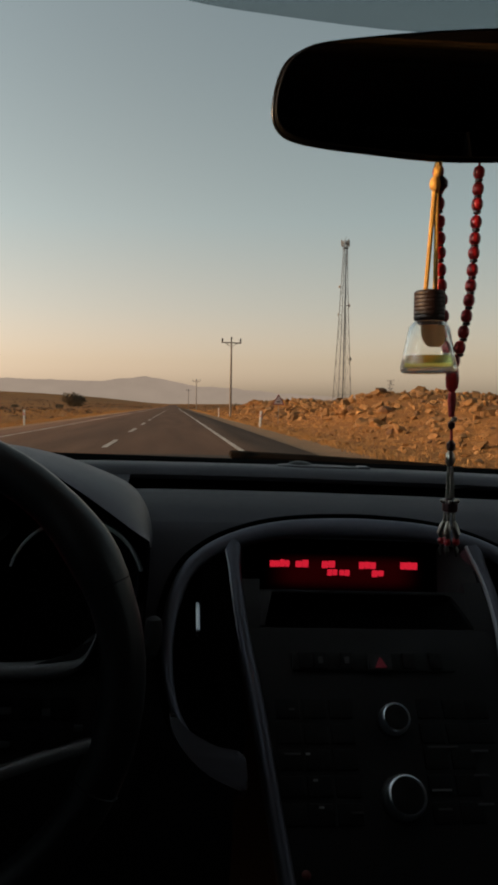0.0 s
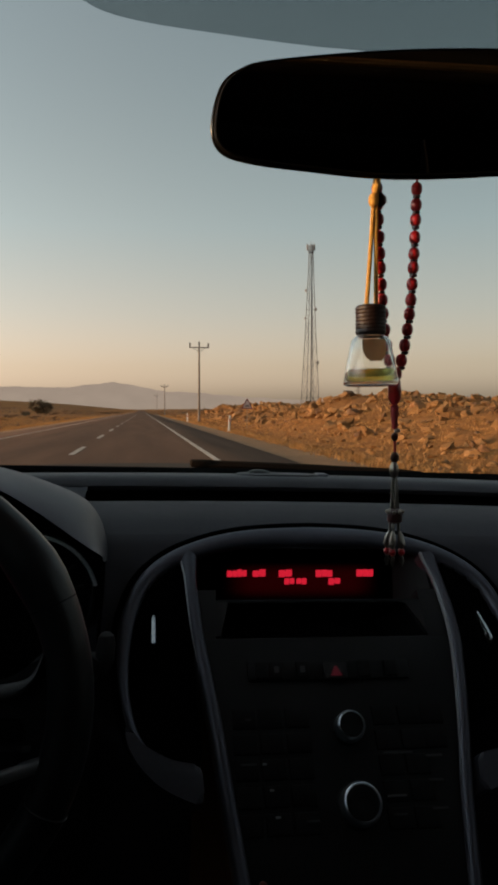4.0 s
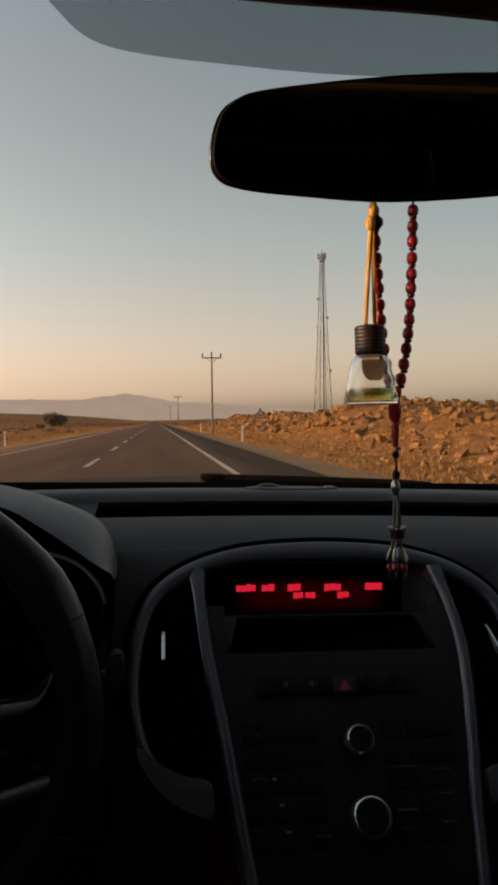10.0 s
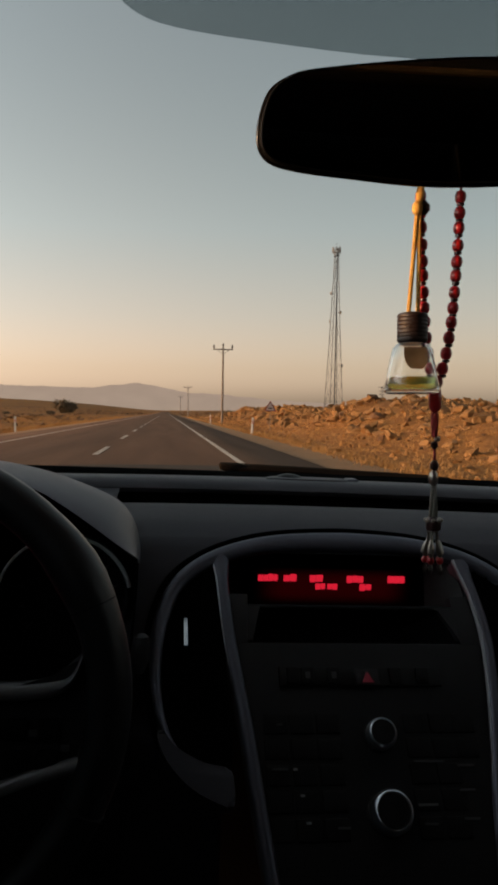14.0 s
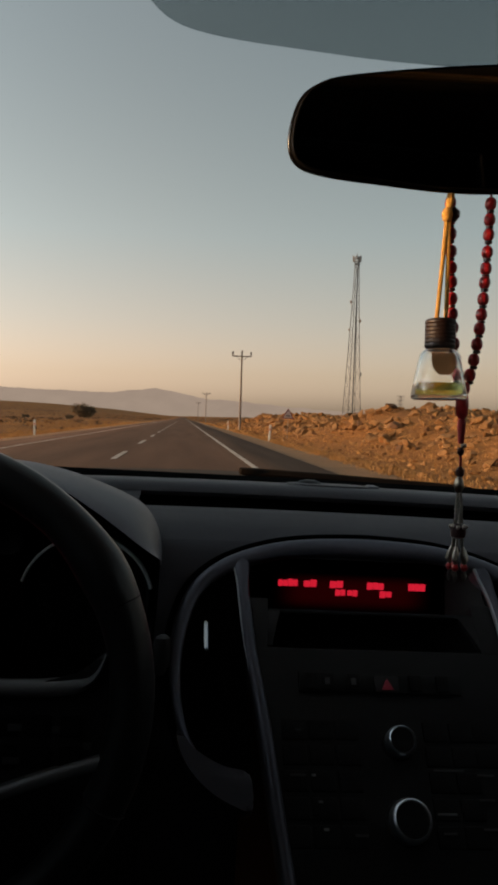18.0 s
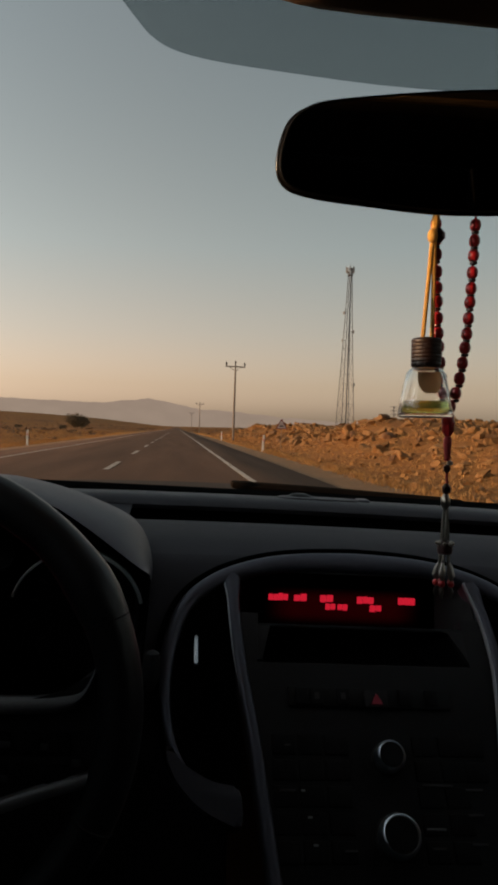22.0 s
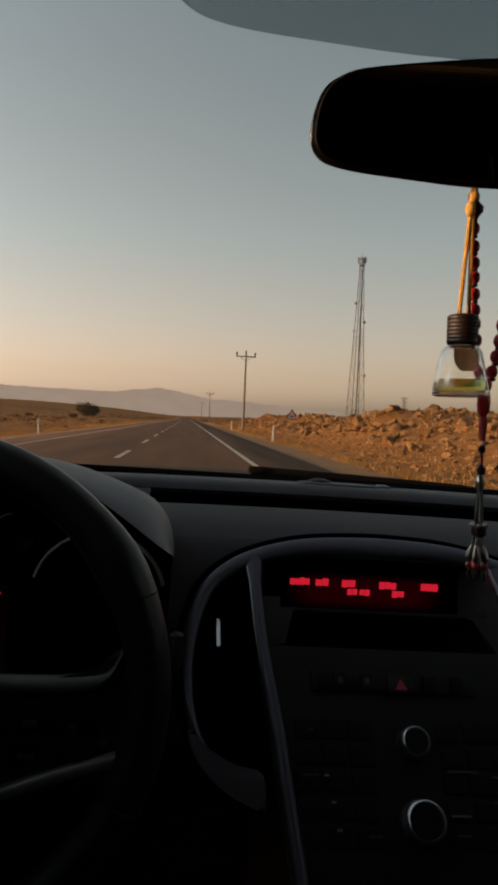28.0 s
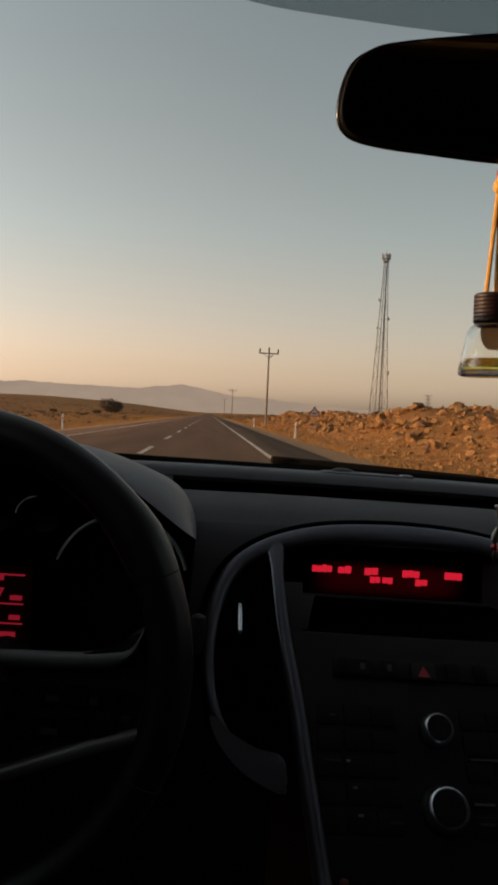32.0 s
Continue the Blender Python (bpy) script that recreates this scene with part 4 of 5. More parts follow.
for s in (-1, 1):
    foot = ((0.1410, -0.006), (0.1445, -0.028), (0.1495, -0.058), (0.1520, -0.09), (0.1515, -0.118), (0.1465, -0.159), (0.1375, -0.212), (0.1270, -0.265), (0.1170, -0.33), (0.104, -0.42)) if s > 0 else ((0.1505, -0.006), (0.1485, -0.03), (0.1460, -0.06), (0.1400, -0.113), (0.1260, -0.195), (0.1185, -0.25), (0.1090, -0.318), (0.0950, -0.42))
    line = spline([(s * x, y, 0) for x, y in foot], 5)
    onface("console_strip", ribbon(bmesh.new(), line, [0.0135 + 0.007 * step(-0.042, -0.009, q.y) for q in line], -0.02, 0.003, 0.006), M["trim"], label="satin grey upright console strip")
    # added bright rod paints the strip's highlight, thinner where it dims
    low_end, high_end = (-0.30, -0.12) if s > 0 else (-0.20, -0.04)
    glint_line = [q for q in line if q.y > low_end]
    onface("strip_edge", sweep(bmesh.new(), [(q.x - 0.0058 - 0.0025 * step(-0.042, -0.009, q.y), q.y, 0.0048) for q in glint_line], [(0.0024 if s > 0 else 0.0015) * (0.12 + 0.88 * step(low_end, high_end, q.y)) for q in glint_line], 8), M["strip_edge"], label="bright rod added as the highlight on the console strip")
    low = [p[:2] for p in spline([(s * x, y, 0) for x, y in ((0.2145, -0.200), (0.197, -0.219), (0.170, -0.234), (0.144, -0.240), (0.1405, -0.252), (0.1405, -0.274), (0.158, -0.270), (0.182, -0.257), (0.203, -0.236), (0.2135, -0.216))], 4, True)]
    onface("vent_sill", prism(bmesh.new(), low, -0.02, 0.012, 0.006), M["sill"], label="satin grey curved sill under the vent")
    # air vent
    edge = [p[:2] for p in spline([(s * x, y, 0) for x, y in ((0.150, 0.0), (0.176, -0.015), (0.203, -0.048), (0.217, -0.09), (0.221, -0.13), (0.217, -0.17), (0.206, -0.205), (0.178, -0.23), (0.142, -0.24), (0.1425, -0.18), (0.146, -0.113), (0.1485, -0.06))], 3, True)]
    # flush plate; the shade of the vent's hollow is in its colour
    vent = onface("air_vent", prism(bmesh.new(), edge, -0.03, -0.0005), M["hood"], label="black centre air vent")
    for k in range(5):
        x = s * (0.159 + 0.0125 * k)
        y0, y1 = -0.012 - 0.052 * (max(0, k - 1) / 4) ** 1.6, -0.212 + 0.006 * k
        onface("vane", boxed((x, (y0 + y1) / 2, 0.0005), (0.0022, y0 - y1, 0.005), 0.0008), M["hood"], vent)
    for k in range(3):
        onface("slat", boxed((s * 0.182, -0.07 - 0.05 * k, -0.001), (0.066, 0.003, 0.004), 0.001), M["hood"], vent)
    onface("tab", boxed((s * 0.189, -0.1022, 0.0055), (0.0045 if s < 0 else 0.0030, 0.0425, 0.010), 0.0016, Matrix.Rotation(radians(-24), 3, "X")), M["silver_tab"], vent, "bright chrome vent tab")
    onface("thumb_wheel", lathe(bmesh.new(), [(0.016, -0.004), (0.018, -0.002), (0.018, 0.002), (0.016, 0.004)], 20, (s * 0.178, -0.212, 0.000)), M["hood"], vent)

# display in its deep hood
outer = [(-0.137, -0.008, 0)] + [(-0.10, 0.003, 0), (-0.05, 0.0085, 0), (0, 0.010, 0), (0.05, 0.0085, 0), (0.10, 0.003, 0)] + [(0.137, -0.008, 0), (0.1405, -0.064, 0), (-0.1405, -0.064, 0)]
inner = [(-0.118, 0.024, -0.050), (-0.09, 0.026, -0.049), (-0.04, 0.027, -0.048), (0, 0.027, -0.048), (0.04, 0.027, -0.048), (0.09, 0.026, -0.049), (0.118, 0.024, -0.050), (0.118, -0.036, -0.099), (-0.118, -0.036, -0.099)]
bm = bmesh.new()
r0, r1 = loft(bm, [outer, inner], True)
bm.faces.new(r1)
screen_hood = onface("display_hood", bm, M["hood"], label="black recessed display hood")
# only the right wall is painted lighter, as the side that catches light
for s in (1,):
    bm = bmesh.new()
    loft(bm, [[(s * 0.1365, -0.010, -0.001), (s * 0.1397, -0.061, -0.001)], [(s * 0.1285, 0.004, -0.020), (s * 0.1285, -0.050, -0.030)], [(s * 0.1180, 0.018, -0.048), (s * 0.1180, -0.035, -0.074)]])
    onface("hood_cheek", thick(bm, 0.001), M["cheek"], screen_hood, "right side of the display hood, painted lighter as if lit")
hn = M["halo"].node_tree
hc, hs, hm = hn.nodes.new("ShaderNodeTexCoord"), hn.nodes.new("ShaderNodeSeparateXYZ"), hn.nodes.new("ShaderNodeMath")
hn.links.new(hc.outputs["Object"], hs.inputs[0])
hm.operation = "MULTIPLY"
for k_, (axis, mid_, near_, far_) in enumerate((("X", CX, 0.060, 0.104), ("Z", 0.981, 0.007, 0.025))):
    sub_, ab_, fall_ = hn.nodes.new("ShaderNodeMath"), hn.nodes.new("ShaderNodeMath"), hn.nodes.new("ShaderNodeMapRange")
    sub_.operation, ab_.operation, fall_.interpolation_type = "SUBTRACT", "ABSOLUTE", "SMOOTHSTEP"
    sub_.inputs[1].default_value = mid_
    fall_.inputs["From Min"].default_value, fall_.inputs["From Max"].default_value = near_, far_
    fall_.inputs["To Min"].default_value, fall_.inputs["To Max"].default_value = (0.026, 0.0) if k_ else (1.0, 0.0)
    hn.links.new(hs.outputs[axis], sub_.inputs[0])
    hn.links.new(sub_.outputs[0], ab_.inputs[0])
    hn.links.new(ab_.outputs[0], fall_.inputs["Value"])
    hn.links.new(fall_.outputs["Result"], hm.inputs[k_])
hn.links.new(hm.outputs[0], hn.nodes["Principled BSDF"].inputs["Emission Strength"])
hn.nodes["Principled BSDF"].inputs["Base Color"].default_value = (0.003, 0.002, 0.002, 1)
hn.nodes["Principled BSDF"].inputs["Specular IOR Level"].default_value = 0.1
display = part("display", boxed((CX, 0.9105, 0.977), (0.212, 0.004, 0.052), 0.0015), M["halo"], dash, "black display glowing faint red")
groups = [(0.119, 0.1441, 4), (0.1513, 0.1681, 2), (0.1847, 0.202, 2), (0.2326, 0.2546, 3), (0.2862, 0.3088, 3)]
lows = [(0.1923, 0.2056, 2), (0.2079, 0.2213, 2), (0.2497, 0.2654, 2)]
r = random.Random(4)
for gs, z, h in ((groups, 0.9914, 0.0094), (lows, 0.9811, 0.0086)):
    for a, b, n in gs:
        w_ = (b - a) / n
        for k in range(n):
            hh = h * r.uniform(0.82, 1.0)
            part("digit_bar", boxed((a + 0.0009 + w_ * (k + 0.5), 0.9062, z + r.uniform(-0.0006, 0.0006)), (w_ * r.uniform(0.93, 0.99), 0.003, hh), 0.0012), M["text"], display, m=Matrix.Identity(4))

# pocket below the display
outer = [(-0.119, -0.0665, 0), (0.119, -0.0665, 0), (0.121, -0.108, 0), (-0.121, -0.108, 0)]
inner = [(-0.108, -0.068, -0.055), (0.075, -0.068, -0.055), (0.110, -0.103, -0.045), (-0.112, -0.103, -0.045)]
bm = bmesh.new()
r0, r1 = loft(bm, [outer, inner], True)
bm.faces.new(r1)
onface("pocket", bm, M["black"], label="black open storage pocket")
for s in (-1, 1):
    onface("bezel_cheek", prism(bmesh.new(), [(s * 0.1192, -0.052), (s * 0.146, -0.052), (s * 0.1465, -0.09), (s * 0.1440, -0.112), (s * 0.1212, -0.112)], -0.018, 0.002, 0.001), M["dark"])
onface("pocket_corner", prism(bmesh.new(), [(0.089, -0.0665), (0.1212, -0.0665), (0.1212, -0.107), (0.1150, -0.092), (0.1030, -0.069)], -0.006, 0.0015, 0.001), M["dark"])
onface("pocket_corner", prism(bmesh.new(), [(-0.1050, -0.0665), (-0.1212, -0.0665), (-0.1212, -0.107), (-0.1150, -0.107), (-0.1110, -0.088)], -0.006, 0.0015, 0.001), M["dark"])
onface("bezel_lip", boxed((0, -0.0655, -0.005), (0.24, 0.005, 0.010), 0.002), M["black"])
panel_pts = [(-0.139, -0.109), (0.148, -0.109), (0.143, -0.16), (0.1335, -0.218), (0.1190, -0.304), (0.101, -0.42), (-0.0925, -0.42), (-0.1085, -0.304), (-0.121, -0.218)]
onface("control_panel", prism(bmesh.new(), panel_pts, -0.02, 0.002, 0.002), M["panel"], label="black radio and climate control panel")
button_row = onface("switch_panel", boxed((0, -0.147, 0.003), (0.178, 0.021, 0.004), 0.0015), M["black"], label="row of small black switches")
for x in (-0.0745, -0.0585, -0.030, 0.038, 0.068):
    onface("switch", boxed((x, -0.147, 0.006), (0.0135, 0.017, 0.003), 0.001), M["button"], button_row)
for x in (-0.0585, -0.0300):
    onface("icon", boxed((x, -0.147, 0.0079), (0.005, 0.007, 0.0008), 0.0), M["icon"], button_row, smooth=False)
haz = onface("hazard_button", boxed((0.006, -0.149, 0.006), (0.026, 0.018, 0.005), 0.0015), M["dark"], label="black hazard light button")
onface("warning_triangle", prism(bmesh.new(), [(-0.0004, -0.1552), (0.0124, -0.1552), (0.006, -0.1436)], 0.0088, 0.0096), M["hazard"], haz, "dim red lit triangle", smooth=False)
for name, y, rad in (("volume_knob", -0.2088, 0.0150), ("menu_knob", -0.2812, 0.0198)):
    k = onface(name, lathe(bmesh.new(), [(rad * 0.86, 0), (rad * 0.86, 0.016), (rad * 0.80, 0.019), (rad * 0.62, 0.0196), (rad * 0.3, 0.0186), (0.001, 0.0184)], 32, (0.0115, y, 0.002)), M["black"], label="black rotary knob with a chrome ring")
    onface("ring", lathe(bmesh.new(), [(rad * 1.03, 0.0060), (rad * 1.04, 0.0120), (rad * 0.99, 0.0165), (rad * 0.92, 0.0190), (rad * 0.86, 0.0196), (rad * 0.84, 0.0180)], 40, (0.0115, y, 0.002)), M["chrome"], k, "thin chrome ring")
    onface("skirt", lathe(bmesh.new(), [(rad * 1.12, 0), (rad * 1.1, 0.004), (rad * 1.0, 0.006)], 32, (0.0115, y, 0.001)), M["dark"], k)
for row in range(5):
    y = -0.196 - 0.0245 * row
    for x in (-0.096, -0.0685, -0.041, 0.052, 0.080, 0.104):
        if abs(x) > 0.125 + y * 0.09:
            continue
        onface("radio_button", boxed((x, y, 0.0015), (0.0245, 0.0195, 0.004), 0.0012), M["button"], label="black radio button")
for x, y, w_, key in ((-0.0785, -0.240, 0.0045, "tick"), (-0.0730, -0.264, 0.0045, "tick"), (-0.0690, -0.288, 0.0050, "tick"), (-0.092, -0.197, 0.006, "icon"), (-0.094, -0.240, 0.016, "icon"), (-0.035, -0.293, 0.013, "icon"), (0.052, -0.274, 0.020, "tick_dim"), (0.052, -0.291, 0.014, "icon"), (0.060, -0.234, 0.032, "icon"), (0.098, -0.238, 0.018, "icon"), (0.095, -0.261, 0.016, "icon"), (0.094, -0.287, 0.016, "icon")):
    onface("button_mark", boxed((x, y, 0.0042), (w_, 0.0022, 0.0012), 0.0003), M[key], label="small pale button mark", smooth=False)
onface("status_light", lathe(bmesh.new(), [(0.0045, 0), (0.004, 0.003), (0.002, 0.0045)], 12, (-0.0877, -0.3431, 0.002)), M["needle"], label="small dull red indicator lamp")

# instrument hood and cluster
WX = -0.207
crest = [(0.1815, 1.020), (0.1812, 1.034), (0.1785, 1.050), (0.173, 1.066), (0.163, 1.081), (0.148, 1.093), (0.118, 1.106), (0.079, 1.119), (0.036, 1.128), (0.0, 1.131)]
lip = [(0.1825, 1.046), (0.180, 1.0485), (0.174, 1.052), (0.164, 1.0585), (0.152, 1.067), (0.138, 1.077), (0.113, 1.094), (0.079, 1.113), (0.036, 1.122), (0.0, 1.125)]


def hood_line(y, t, grow=1.0, lift=0.0):
    """The hood's outline, from its lip (t = 0) to its crest (t = 1)."""
    hp = [(a[0] + (b[0] - a[0]) * t, a[1] + (b[1] - a[1]) * t) for a, b in zip(lip, crest)]
    pts = spline([(WX - x, 0, z) for x, z in hp] + [(WX + x, 0, z) for x, z in hp[-2::-1]], 3)
    return [(WX + (q.x - WX) * grow, y, q.z + lift) for q in pts]


bm = bmesh.new()
loft(bm, [hood_line(0.735, 0.0), hood_line(0.742, 0.15, 1.001, 0.001), hood_line(0.768, 0.5, 1.0, 0.002), hood_line(0.812, 0.85, 1.0, 0.002), hood_line(0.86, 1.0), hood_line(0.93, 1.0, 0.975, -0.012), hood_line(1.03, 1.0, 0.94, -0.034), hood_line(1.10, 1.0, 0.90, -0.075)])
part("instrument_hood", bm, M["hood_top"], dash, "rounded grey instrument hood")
# hood's unlit inside and turned-away side, their shade painted in near-black
bm = bmesh.new()
loft(bm, [hood_line(0.862, 0.0, 0.97, -0.004), hood_line(0.77, 0.0, 0.965, -0.008), hood_line(0.739, 0.0, 0.985, -0.004), hood_line(0.735, 0.0)])
loft(bm, [[(WX + 0.1810, 0.737, 1.044), (WX + 0.1805, 0.80, 1.028), (WX + 0.1790, 0.92, 1.012)], [(WX + 0.174, 0.745, 0.88), (WX + 0.176, 0.80, 0.87), (WX + 0.178, 0.92, 0.87)]])
part("hood_lining", bm, M["hood"], dash, "inside and lower side of the hood, painted near-black as shaded")
bm = bmesh.new()
loft(bm, [hood_line(0.858, 0.0, 0.98, -0.004), [(q[0], 0.862, 0.86) for q in hood_line(0.86, 0.0, 0.98)]])
cluster = part("gauge_panel", bm, M["black"], dash, "black instrument cluster with chrome-ringed dials")
part("column_shroud", boxed((WX, 0.80, 0.80), (0.36, 0.16, 0.16), 0.03), M["dark"], dash)
for gx_, gz, gr in ((-0.1035, 0.9850, 0.071), (-0.322, 0.986, 0.071), (-0.196, 1.048, 0.023), (-0.247, 1.048, 0.023)):
    # only the arc where the ring shines is built, thickest at its brightest
    ring = [(gx_ + gr * math.cos(a), 0.80, gz + gr * math.sin(a)) for a in (radians((14 if gr > 0.05 else 95) + (150 if gr > 0.05 else 75) * i / 40) for i in range(41))]
    g = part("dial", lathe(bmesh.new(), [(gr * 0.97, 0.836), (gr * 0.95, 0.81), (gr * 0.9, 0.83), (gr * 0.3, 0.834)], 32, (gx_, 0, gz), "Y"), M["black"], cluster)
    part("dial_ring", sweep(bmesh.new(), ring, [0.0027 - 0.0011 * i / 40 for i in range(41)] if gr > 0.05 else 0.0009, 6), M["dial_chrome"], g, "chrome dial ring, built only along its bright arc")
    if gr > 0.05:
        for i in range(11):
            a = radians(220 - 26 * i)
            part("scale_mark", boxed((gx_ + gr * 0.72 * math.cos(a), 0.826, gz + gr * 0.72 * math.sin(a)), (0.008, 0.002, 0.0022), 0, Matrix.Rotation(-a, 3, "Y")), M["icon"], g, smooth=False)
        part("needle", sweep(bmesh.new(), [(gx_, 0.822, gz), (gx_ + gr * 0.55, 0.822, gz + gr * 0.40)], [0.002, 0.0008], 5), M["needle"], g, "dull red needle")
info = part("trip_display", boxed((WX - 0.031, 0.832, 0.942), (0.068, 0.004, 0.090), 0.001), M["halo_dim"], cluster, "black trip display with red digits")
for z, x0, x1, h in ((0.9785, -0.269, -0.211, 0.0016), (0.946, -0.269, -0.211, 0.0013), (0.924, -0.269, -0.211, 0.0013), (0.975, -0.267, -0.234, 0.006), (0.953, -0.226, -0.213, 0.005), (0.931, -0.262, -0.240, 0.006), (0.931, -0.226, -0.214, 0.005), (0.911, -0.252, -0.244, 0.005), (0.911, -0.238, -0.218, 0.007)):
    part("digit_bar", boxed(((x0 + x1) / 2, 0.828, z), (x1 - x0, 0.003, h), 0.0005), M["text_dim"], info, smooth=False)
txt = bpy.data.curves.new("speed_digits", "FONT")
txt.body, txt.size, txt.extrude = "87", 0.021, 0.0006
txt.materials.append(M["text_dim"])
tob = new("speed_digits", txt)
tob.parent = info
tob.matrix_basis = pose(-0.2535, 0.827, 0.9495, 90, 0, 0)

# ---- steering wheel ----
TILT_W = 8.0
wheel = thing("steering_wheel", CAR @ pose(WX, 0.540, 0.980, 90 - TILT_W, 0, 0), "black leather steering wheel with satin grey spoke trims", "steering wheel")
# in the wheel's own axes x is across, y up the rim, z towards the driver
R1, R2 = 0.1718, 0.0166
bm = bmesh.new()
pts = [(R1 * math.cos(a), R1 * math.sin(a), 0) for a in (2 * math.pi * i / 72 for i in range(72))]
rad = []
for i in range(72):
    a = math.degrees(2 * math.pi * i / 72)
    grip = math.exp(-((a - 33) / 9) ** 2) + math.exp(-((a - 147) / 9) ** 2)
    rad.append(R2 * (1 + 0.16 * grip))
sweep(bm, pts, rad, 14, True)
part("rim", bm, M["leather"], wheel, "stitched black leather rim")
for a in (24, 156, 205, 335):
    ring = [((R1 + (R2 + 0.0004) * math.cos(b)) * math.cos(radians(a)), (R1 + (R2 + 0.0004) * math.cos(b)) * math.sin(radians(a)), (R2 + 0.0004) * math.sin(b)) for b in (2 * math.pi * i / 20 for i in range(20))]
    part("seam", sweep(bmesh.new(), ring, 0.0009, 5, True), M["dark"], wheel)
hub = [p[:2] for p in spline([(-0.060, -0.006, 0), (-0.046, 0.008, 0), (0, 0.012, 0), (0.046, 0.008, 0), (0.060, -0.006, 0), (0.058, -0.03, 0), (0.04, -0.065, 0), (0, -0.072, 0), (-0.04, -0.065, 0), (-0.058, -0.03, 0)], 4, True)]
part("hub", prism(bmesh.new(), hub, -0.03, 0.012, 0.010, 3), M["panel"], wheel, "padded black hub")
for s in (-1, 1):
    sp = [(s * 0.05, 0.009), (s * 0.10, 0.010), (s * 0.132, 0.013), (s * 0.145, 0.022), (s * 0.152, 0.038), (s * 0.166, 0.044), (s * 0.168, -0.038), (s * 0.158, -0.042), (s * 0.12, -0.052), (s * 0.06, -0.070)]
    spoke = part("spoke", prism(bmesh.new(), sp, -0.022, -0.002, 0.006), M["dark"], wheel)
    # lighter ribbon paints the highlight along the spoke's top, tapering to the rim
    tops = spline([(s * 0.045, 0.006, 0), (s * 0.09, 0.0065, 0), (s * 0.116, 0.0075, 0), (s * 0.134, 0.0105, 0), (s * 0.145, 0.018, 0), (s * 0.152, 0.034, 0)], 5)
    part("spoke_edge", ribbon(bmesh.new(), tops, [0.0105 * (1 - 0.75 * step(0.128, 0.152, abs(q.x))) for q in tops], -0.008, 0.001, 0.006), M["spoke_top"], spoke)
    part("spoke_trim", ribbon(bmesh.new(), [p[:2] for p in spline([(s * 0.045, -0.0765, 0), (s * 0.062, -0.0712, 0), (s * 0.087, -0.0625, 0), (s * 0.116, -0.0525, 0), (s * 0.142, -0.0448, 0), (s * 0.161, -0.0400, 0)], 5)], 0.0095, -0.006, 0.004, 0.003), M["wheel_trim"], spoke, "satin grey spoke trim")
    for k in range(3):
        for j in range(2):
            part("spoke_button", boxed((s * (0.085 + 0.022 * k), -0.018 - 0.022 * j, 0.0), (0.016, 0.015, 0.004), 0.003), M["button"], spoke)
    for bx, by, bw in ((0.119, -0.020, 0.006), (0.090, -0.019, 0.010), (0.089, -0.042, 0.012), (0.142, -0.031, 0.006)):
        part("button_mark", boxed((s * bx, by, 0.0025), (bw, 0.005, 0.001), 0.0004), M["icon"], spoke, "faint grey button symbol")
part("column", lathe(bmesh.new(), [(0.034, -0.22), (0.036, -0.1), (0.03, -0.02)], 20, (0, -0.05, 0)), M["dark"], wheel)
for s in (-1, 1):
    st = part("stalk", sweep(bmesh.new(), [(s * 0.150, -0.09, -0.17), (s * 0.164, -0.03, -0.15), (s * 0.184, 0.004, -0.142)], [0.008, 0.008, 0.009], 10), M["dark"], wheel, "black column stalk")
    part("stalk_end", sweep(bmesh.new(), [(s * 0.186, -0.010, -0.142), (s * 0.187, -0.007, -0.142), (s * 0.189, 0.004, -0.142), (s * 0.190, 0.016, -0.142), (s * 0.190, 0.024, -0.142), (s * 0.190, 0.027, -0.142)], [0.003, 0.007, 0.009, 0.009, 0.007, 0.003], 12), M["dark"], st)

# ---- rear-view mirror ----
mirror = thing("rear_view_mirror", CAR @ pose(0.2140, 0.552, 1.4232, 8.0, -1.1, 0), "black rear-view mirror hanging from the windscreen", "mirror")
mo = [(p.x, p.y * (1.0 if p.y > 0 else 0.924)) for p in spline([(-0.1572, -0.021, 0), (-0.1518, 0.006, 0), (-0.138, 0.0195, 0), (-0.11, 0.0282, 0), (-0.015, 0.042, 0), (0.08, 0.049, 0), (0.13, 0.045, 0), (0.152, 0.030, 0), (0.157, 0.005, 0), (0.146, -0.022, 0), (0.09, -0.040, 0), (-0.015, -0.051, 0), (-0.09, -0.0488, 0), (-0.133, -0.0452, 0), (-0.1518, -0.0380, 0)], 4, True)]
TURN_M = Matrix.Rotation(radians(90), 4, "X")
bm = bmesh.new()
loft(bm, [[(x * k, z * k2, w_) for x, z in mo] for k, k2, w_ in ((0.982, 0.962, 0.0098), (0.992, 0.982, 0.0108), (1.0, 1.0, 0.007), (1.0, 1.0, 0.0), (0.97, 0.93, -0.014), (0.85, 0.72, -0.028), (0.5, 0.4, -0.036))], True)
bm.faces.new([v for v in bm.verts][-len(mo):])
part("shell", bm, M["mirror_back"], mirror, m=TURN_M)
part("rim", sweep(bmesh.new(), [(x * 1.002, z * 1.002, 0.004) for x, z in mo], 0.0018, 10, True), M["mirror_rim"], mirror, m=TURN_M)
part("glass", prism(bmesh.new(), [(x * 0.984, z * 0.966) for x, z in mo], 0.004, 0.0100), M["mirror"], mirror, "dark mirror glass", smooth=False, m=TURN_M)
part("stem", sweep(bmesh.new(), [(0.0, 0.03, 0.0), (0.0, 0.11, 0.02), (0.0, 0.175, 0.048)], [0.013, 0.011, 0.014], 10), M["mirror_back"], mirror)
